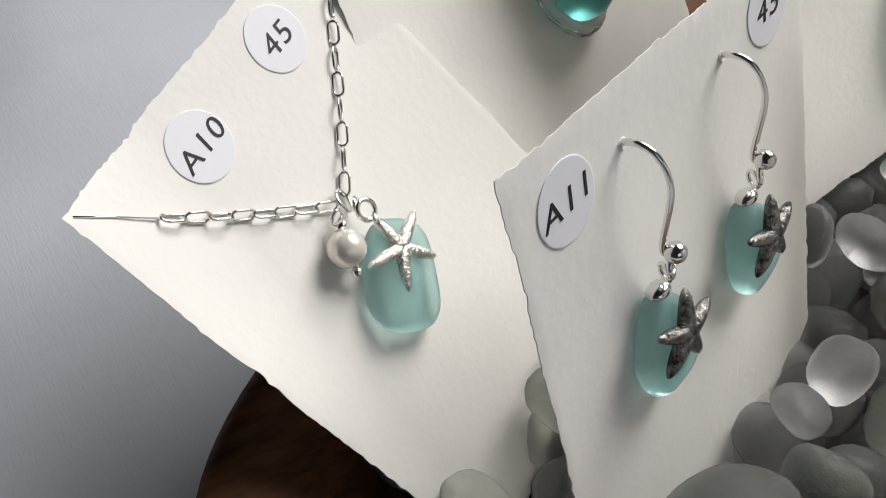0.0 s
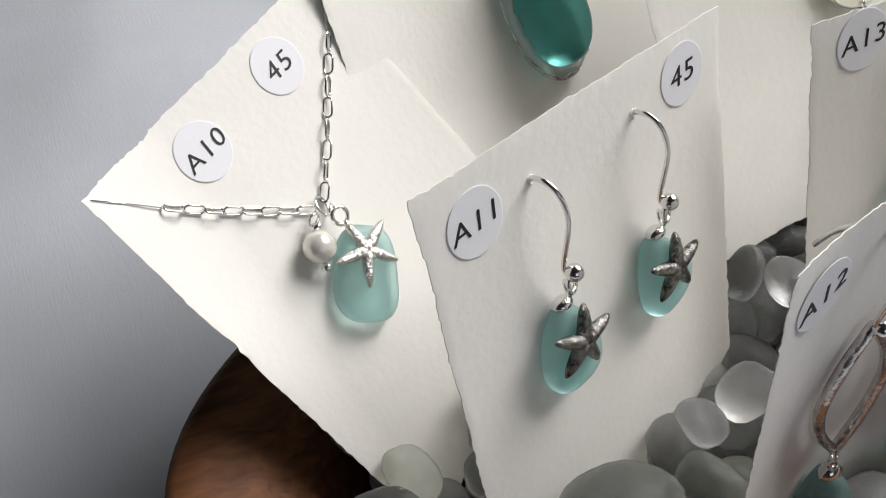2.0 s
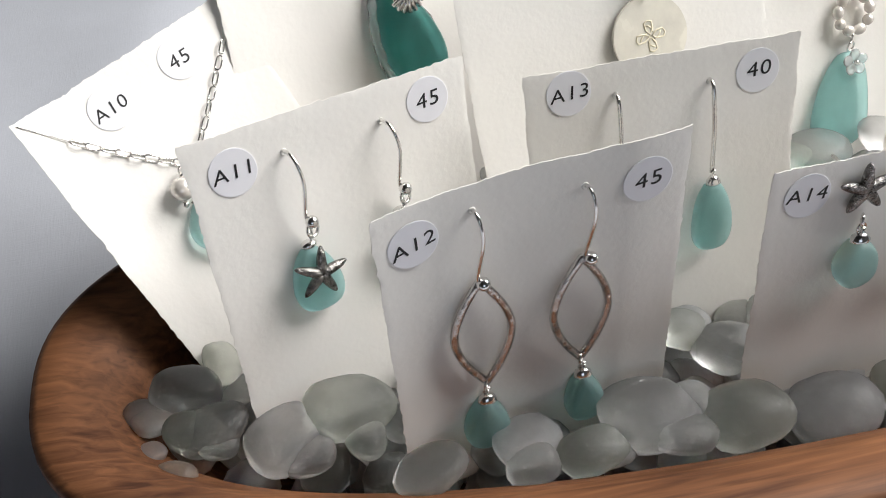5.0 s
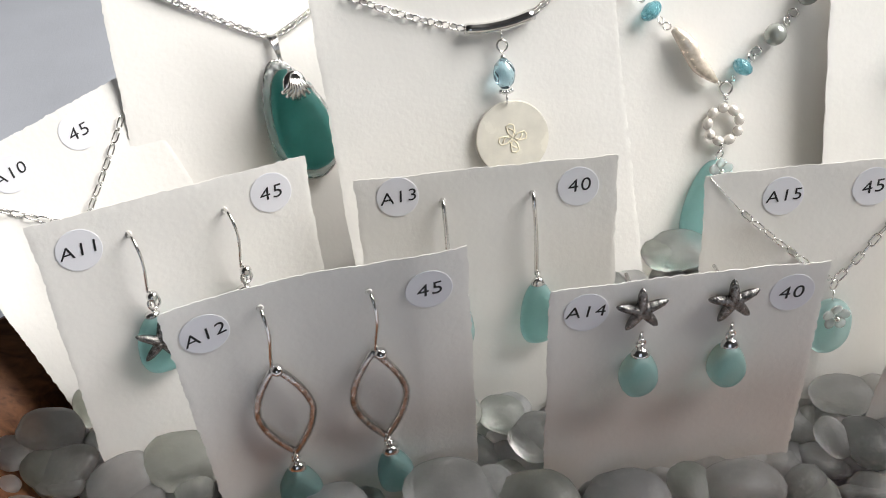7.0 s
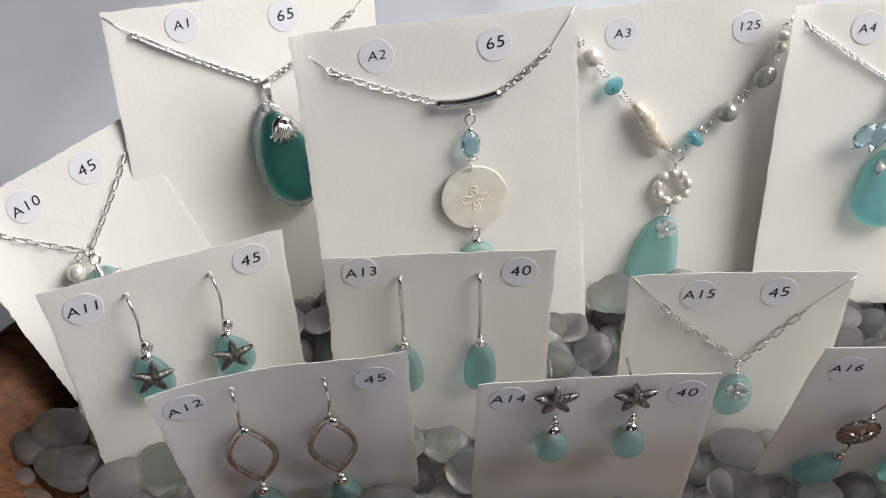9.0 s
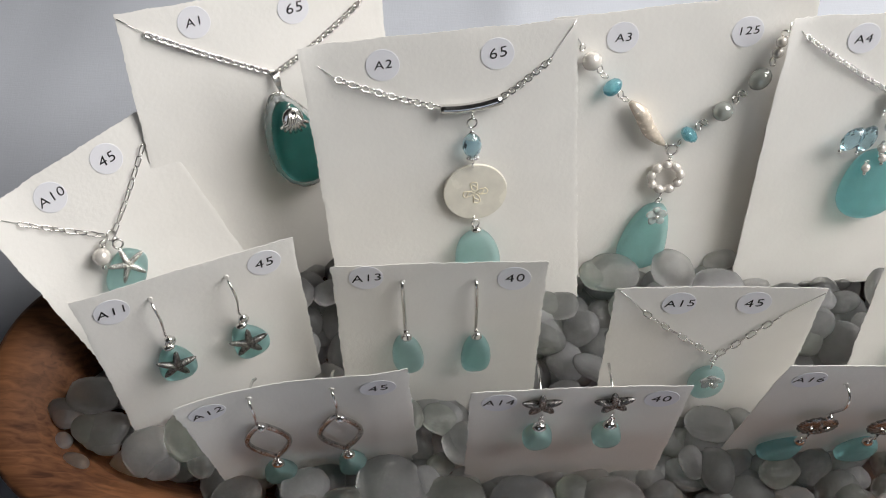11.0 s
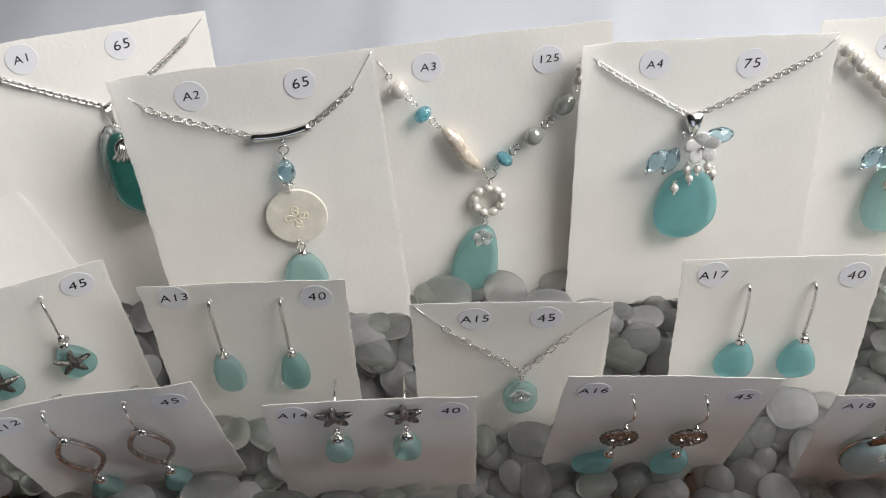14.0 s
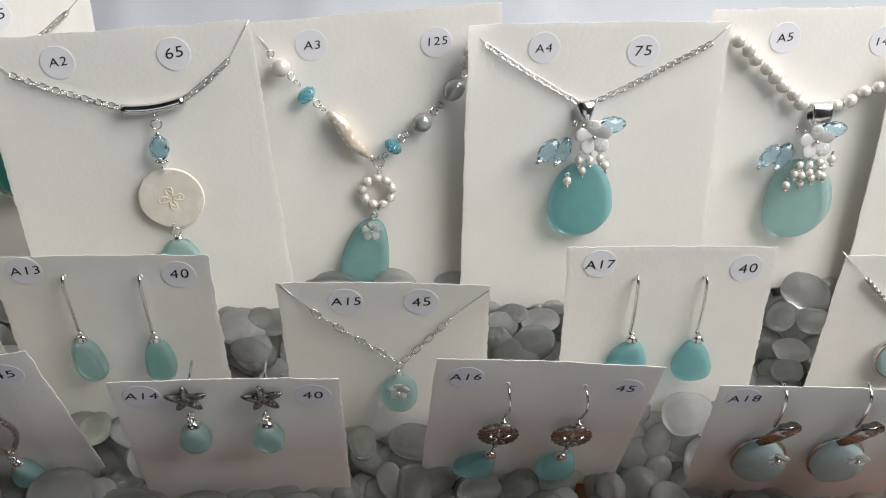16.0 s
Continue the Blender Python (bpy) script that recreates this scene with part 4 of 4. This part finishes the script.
    for rr, zz in ((0.0, 1.6), (2.5, 1.5), (5.0, 1.2), (6.4, 0.9), (7.3, 0.5), (7.3, -0.2), (5, -0.4)):
        rows.append([sd.verts.new(mm(max(rr, 0.05) * math.cos(t * math.tau / 64) * (1 + (0.05 * math.cos(18 * t * math.tau / 64) if rr > 6 else 0)), max(rr, 0.05) * math.sin(t * math.tau / 64) * (1 + (0.05 * math.cos(18 * t * math.tau / 64) if rr > 6 else 0)), zz)) for t in range(64)])
    for a, b in zip(rows, rows[1:]):
        for q in range(64):
            sd.faces.new((a[q], a[(q + 1) % 64], b[(q + 1) % 64], b[q]))
    sd.faces.new(rows[-1])
    sdo = part("disc", sd, DARK_REFLECTING, e, "scalloped silver sand dollar disc", at(-1.6, -27.6, 4.2))
    for q in range(5):
        a = radians(90 + 72 * q)
        part("petal", tube([mm(1.0 * math.cos(a), 1.0 * math.sin(a), 1.6), mm(2.8 * math.cos(a), 2.8 * math.sin(a), 1.7), mm(4.8 * math.cos(a), 4.8 * math.sin(a), 1.2)], 0.00055, 6, False, (0.5, 1.2, 0.4)), SILVER, sdo)
    loop(e, -2.4, -36.4, 4.6, 1.6, 0.4, 0, 50, 0)
    cap(e, -3.6, -42.0, 4.6, 2.1)
    glass(e, BRIGHT_AQUA, -8.0 if k == 0 else -4.2, -51.0, 1.6, 17.0 if k == 0 else 15.4, 18.0, 5.6, 0.62 if k == 0 else 0.35, 2.4, -26 if k == 0 else -8, 0.1, 56 + k, "deep aqua frosted glass chip")

    e = earring("A17", k, "long silver ear wire with wide aqua sea glass")
    ear_wire(e, 25.4, "long")
    cap(e, 1.0, -27.8, 3.2, 2.2)
    glass(e, BRIGHT_AQUA, 0.6 if k == 0 else 0.4, -39.0, 0.8, 17.6, 20.0, 5.6, 0.42 if k else 0.36, 2.3, -8 if k == 0 else 4, 0.0, 60 + k, "aqua frosted glass, wide and rounded")

    e = earring("A18", k, "silver earring with milky oval glass and leaf charm")
    ear_wire(e, 13.0, "long", 1.2)
    leaf = bmesh.new()
    add_tube(leaf, [mm(0, -6.4, 0), mm(0, -4.5, 0.2), mm(0, -1.5, 0.5), mm(0, 1.8, 0.6), mm(0, 3.8, 0.3), mm(0, 4.8, 0)], 0.0040, 14, False, (0.16, 0.38, 0.72, 1.0, 0.86, 0.35))
    for v in leaf.verts:
        v.co.z = v.co.z * 0.35 + 0.0005 * math.sin(v.co.x * 2600 + v.co.y * 900)
    part("leaf", leaf, DARK_REFLECTING, e, "folded rippled silver leaf", at(2.2, -17.4, 5.6, 0, 24, -34) @ Matrix.Scale(1.5, 4))
    loop(e, -0.4, -23.4, 5.6, 1.6, 0.4, 0, 40, 0), loop(e, -1.2, -25.4, 5.6, 1.4, 0.36, 30, 20, 0)
    part("flower", flower_bm(0.0040, 0.0016), CLEAR, e, "clear glass flower bead", at(4.6, -30.2, 7.6))
    bead(e, "pin_head", SILVER, 4.6, -30.4, 9.6, 0.95)
    glass(e, MILKY, 2.0, -41.0, 1.2, 19.6, 27.0, 5.4, 0.16, 2.1, 10, 0, 64 + k, "milky blue glass oval")
    part("bezel", tube([mm(9.7 * math.cos(t) * (1 - 0.10 * (0.5 + math.sin(t) / 2)), 14.2 * math.sin(t), 0) for t in [i * math.tau / 44 for i in range(44)]], 0.0008, 8, True), HAMMERED, e, "silver rim", at(1.6, -40.8, 2.4, 0, 0, 10))

# ---- frosted glass pebbles ----
def pebble_mesh(seed, mat):
    rnd = random.Random(seed)
    bm = bmesh.new()
    bmesh.ops.create_icosphere(bm, subdivisions=3, radius=1.0)
    off = Vector((rnd.uniform(0, 50), rnd.uniform(0, 50), rnd.uniform(0, 50)))
    sx, sy, sz = 1.0, rnd.uniform(0.70, 0.90), rnd.uniform(0.46, 0.62)
    for v in bm.verts:
        c = v.co.copy()
        f = 1 + 0.16 * noise.noise(c * 0.8 + off) + 0.03 * noise.noise(c * 2.4 + off)
        sq = (abs(c.x) ** 2.6 + abs(c.y) ** 2.6 + abs(c.z) ** 2.3) ** (-1 / 2.5)
        c *= f * (0.4 + 0.6 * sq)
        v.co = (c.x * sx * 0.01, c.y * sy * 0.01, c.z * sz * 0.01)
    return finish("glass_pebble", bm, mat)


PEBBLES = [pebble_mesh(i, (PEBBLE, PEBBLE_WHITE, PEBBLE, PEBBLE_GREEN)[i % 4]) for i in range(16)]
CARD_PLANES = []
for card_name, (c, lean, yaw, tl, tr, price) in CARDS.items():
    CARD_PLANES.append((card_frame(card_name).inverted(), tl[0] - 2, tr[0] + 2))
placed = []


def clear_of_cards(p, r):
    for inv, x0, x1 in CARD_PLANES:
        q = inv @ p * 1000
        if x0 - r * 900 < q.x < x1 + r * 900 and abs(q.z) < r * 960:
            return False
    return True


def nudged(p, r):
    """A place beside the cards that the pebble would otherwise cut."""
    for inv, x0, x1 in CARD_PLANES:
        q = inv @ p * 1000
        if x0 - r * 900 < q.x < x1 + r * 900 and abs(q.z) < r * 960:
            q.z = math.copysign(r * 970, q.z)
            p = inv.inverted() @ (q * 0.001)
    return p


def bed_height(x, y):
    return 0.0455 + 0.004 * noise.noise((x * 18, y * 18, 2.0)) - 0.030 * max(0.0, x - 0.02) * 0.5 - (0.006 if x > 0.03 and y < -0.045 else 0.0)


def pebble(x, y, z, r, turn, tip, lie, k):
    ob = new("glass_pebble", PEBBLES[k % 16])
    ob.matrix_world = pose(x, y, z, tip, lie, turn) @ Matrix.Diagonal((r / 0.01, r / 0.01, r / 0.01, 1))
    tagged(ob, ("frosted clear glass pebble in the dish", "frosted whitish glass pebble in the dish", "frosted clear glass pebble in the dish", "frosted faint green glass pebble in the dish")[k % 4], "pebble", "pebbles in the dish")
    placed.append((x, y, z, r))
    return ob


LEFT_PEBBLES = [
    (-0.1380, -0.0310, 0.0104, 0),
    (-0.1360, -0.0470, 0.0085, -20),
    (-0.1470, -0.0390, 0.0065, -60),
    (-0.1130, -0.0530, 0.0110, 25),
    (-0.1290, -0.0530, 0.0057, 0),
    (-0.0970, -0.0420, 0.0129, 10),
    (-0.0910, -0.0620, 0.0079, -80),
    (-0.1060, -0.0620, 0.0079, 0),
    (-0.0770, -0.0680, 0.0096, 25),
    (-0.1270, -0.0230, 0.0071, -80),
    (-0.1470, -0.0380, 0.0073, 0),
    (-0.1480, -0.0510, 0.0052, 0),
    (-0.1310, -0.0470, 0.0107, 0),
    (-0.1420, -0.0610, 0.0071, 0),
    (-0.0960, -0.0570, 0.0044, 0),
]
FRONT_PEBBLES = [
    (-0.0500, -0.0720, 0.0092, 20),
    (-0.0510, -0.0830, 0.0075, 0),
    (-0.0350, -0.0820, 0.0098, 0),
    (-0.0170, -0.0730, 0.0133, 0),
    (-0.0300, -0.0880, 0.0068, 0),
    (-0.0110, -0.0890, 0.0109, -15),
    (0.0080, -0.0870, 0.0123, 0),
    (0.0140, -0.0610, 0.0103, -30),
    (-0.0020, -0.0730, 0.0070, -60),
    (0.0100, -0.0330, 0.0114, 20),
    (0.0040, -0.0480, 0.0083, -30),
    (0.0180, -0.0330, 0.0135, 30),
    (0.0060, -0.0470, 0.0073, 0),
    (0.0110, -0.0600, 0.0081, -60),
    (0.0560, -0.0850, 0.0099, -70),
    (0.0690, -0.0840, 0.0135, 0),
    (0.0350, -0.0880, 0.0124, 0),
    (0.0320, -0.0760, 0.0076, 0),
]
BACK_PEBBLES = [
    (0.0770, 0.0180, 0.0098, 0),
    (0.1080, 0.0220, 0.0100, -10),
    (0.1270, 0.0120, 0.0110, 0),
    (0.0570, 0.0050, 0.0086, 0),
    (0.0510, -0.0140, 0.0075, -80),
    (0.1650, -0.0130, 0.0100, 20),
    (0.1530, -0.0020, 0.0079, 0),
    (0.0820, 0.0210, 0.0106, 0),
    (0.0490, 0.0060, 0.0079, 0),
    (0.0390, 0.0050, 0.0084, -40),
    (0.0490, -0.0130, 0.0088, -60),
    (0.1650, -0.0110, 0.0078, 0),
    (0.1580, -0.0180, 0.0098, -20),
    (0.1320, 0.0160, 0.0074, 0),
    (0.1700, -0.0000, 0.0079, 0),
]
RIGHT_PEBBLES = [
    (0.2880, 0.0160, 0.0115, -20),
    (0.2890, -0.0030, 0.0081, 0),
    (0.2750, -0.0170, 0.0073, 0),
    (0.2250, -0.0440, 0.0103, 0),
    (0.1150, -0.0530, 0.0102, -10),
    (0.0940, -0.0520, 0.0069, -70),
    (0.1140, -0.0700, 0.0095, -85),
    (0.1670, -0.0100, 0.0089, -10),
    (0.1580, 0.0030, 0.0065, 0),
    (0.1510, -0.0090, 0.0073, -60),
    (0.1050, -0.0680, 0.0068, -60),
    (0.2140, -0.0730, 0.0094, -70),
    (0.3070, 0.0230, 0.0113, 0),
    (0.2710, -0.0280, 0.0067, 0),
    (0.0490, -0.0130, 0.0098, -30),
    (0.0440, 0.0040, 0.0100, 0),
]
for k, (x, y, r, turn) in enumerate(LEFT_PEBBLES + FRONT_PEBBLES + BACK_PEBBLES + RIGHT_PEBBLES):
    y = max(y, -0.081)
    x, y, z = nudged(Vector((x, y, 0.0475 - 0.015 * max(0.0, x - 0.02) - (0.006 if x > 0.03 and y < -0.045 else 0.0))), r)
    pebble(x, y, z, r, turn, 14 * math.sin(k * 2.1), 12 * math.cos(k * 1.3), k * 7)

rnd = random.Random(11)
count = 0
for tries in range(9000):
    if count >= 230:
        break
    x, y = rnd.uniform(-0.165, 0.33), rnd.uniform(-0.108, 0.085)
    r = rnd.uniform(0.0068, 0.0120)
    if not inside_dish(x, y, -0.030 - r * 0.3):
        continue
    z = bed_height(x, y) + rnd.uniform(-0.006, 0.003)
    p = Vector((x, y, z))
    if any((x - a) ** 2 + (y - b) ** 2 + (1.5 * (z - c)) ** 2 < (0.80 * (r + s)) ** 2 for a, b, c, s in placed):
        continue
    if not clear_of_cards(p, r):
        continue
    pebble(x, y, z, r, rnd.uniform(0, 360), rnd.gauss(0, 22), rnd.gauss(0, 22), rnd.randrange(16))
    count += 1

# the layers below, seen only through the gaps
unit = bmesh.new()
bmesh.ops.create_icosphere(unit, subdivisions=2, radius=1.0)
unit_v = np.array([v.co[:] for v in unit.verts])
unit_f = np.array([[v.index for v in f.verts] for f in unit.faces])
unit.free()
rnd = random.Random(5)
all_v, all_f = [], []
for layer, zz in enumerate((0.019, 0.027, 0.0335)):
    for i in range(34):
        for j in range(13):
            x, y = -0.155 + i * 0.0165 + rnd.uniform(-0.005, 0.005), -0.098 + j * 0.0145 + rnd.uniform(-0.004, 0.004)
            if not inside_dish(x, y, -0.042 + 0.004 * layer):
                continue
            t = np.array(pose(x, y, zz + rnd.uniform(-0.002, 0.002), rnd.gauss(0, 25), rnd.gauss(0, 25), rnd.uniform(0, 360)) @ Matrix.Diagonal((rnd.uniform(0.009, 0.011), rnd.uniform(0.007, 0.009), 0.0062, 1)))
            all_f.append(unit_f + len(unit_v) * len(all_v))
            all_v.append(unit_v @ t[:3, :3].T + t[:3, 3])
me = bpy.data.meshes.new("lower_glass_pebbles")
me.from_pydata(np.concatenate(all_v).tolist(), [], np.concatenate(all_f).tolist())
me.materials.append(PEBBLE)
for p in me.polygons:
    p.use_smooth = True
tagged(new("lower_glass_pebbles", me), "deeper layers of frosted clear glass pebbles in the dish", "pebbles", kind="stuff")
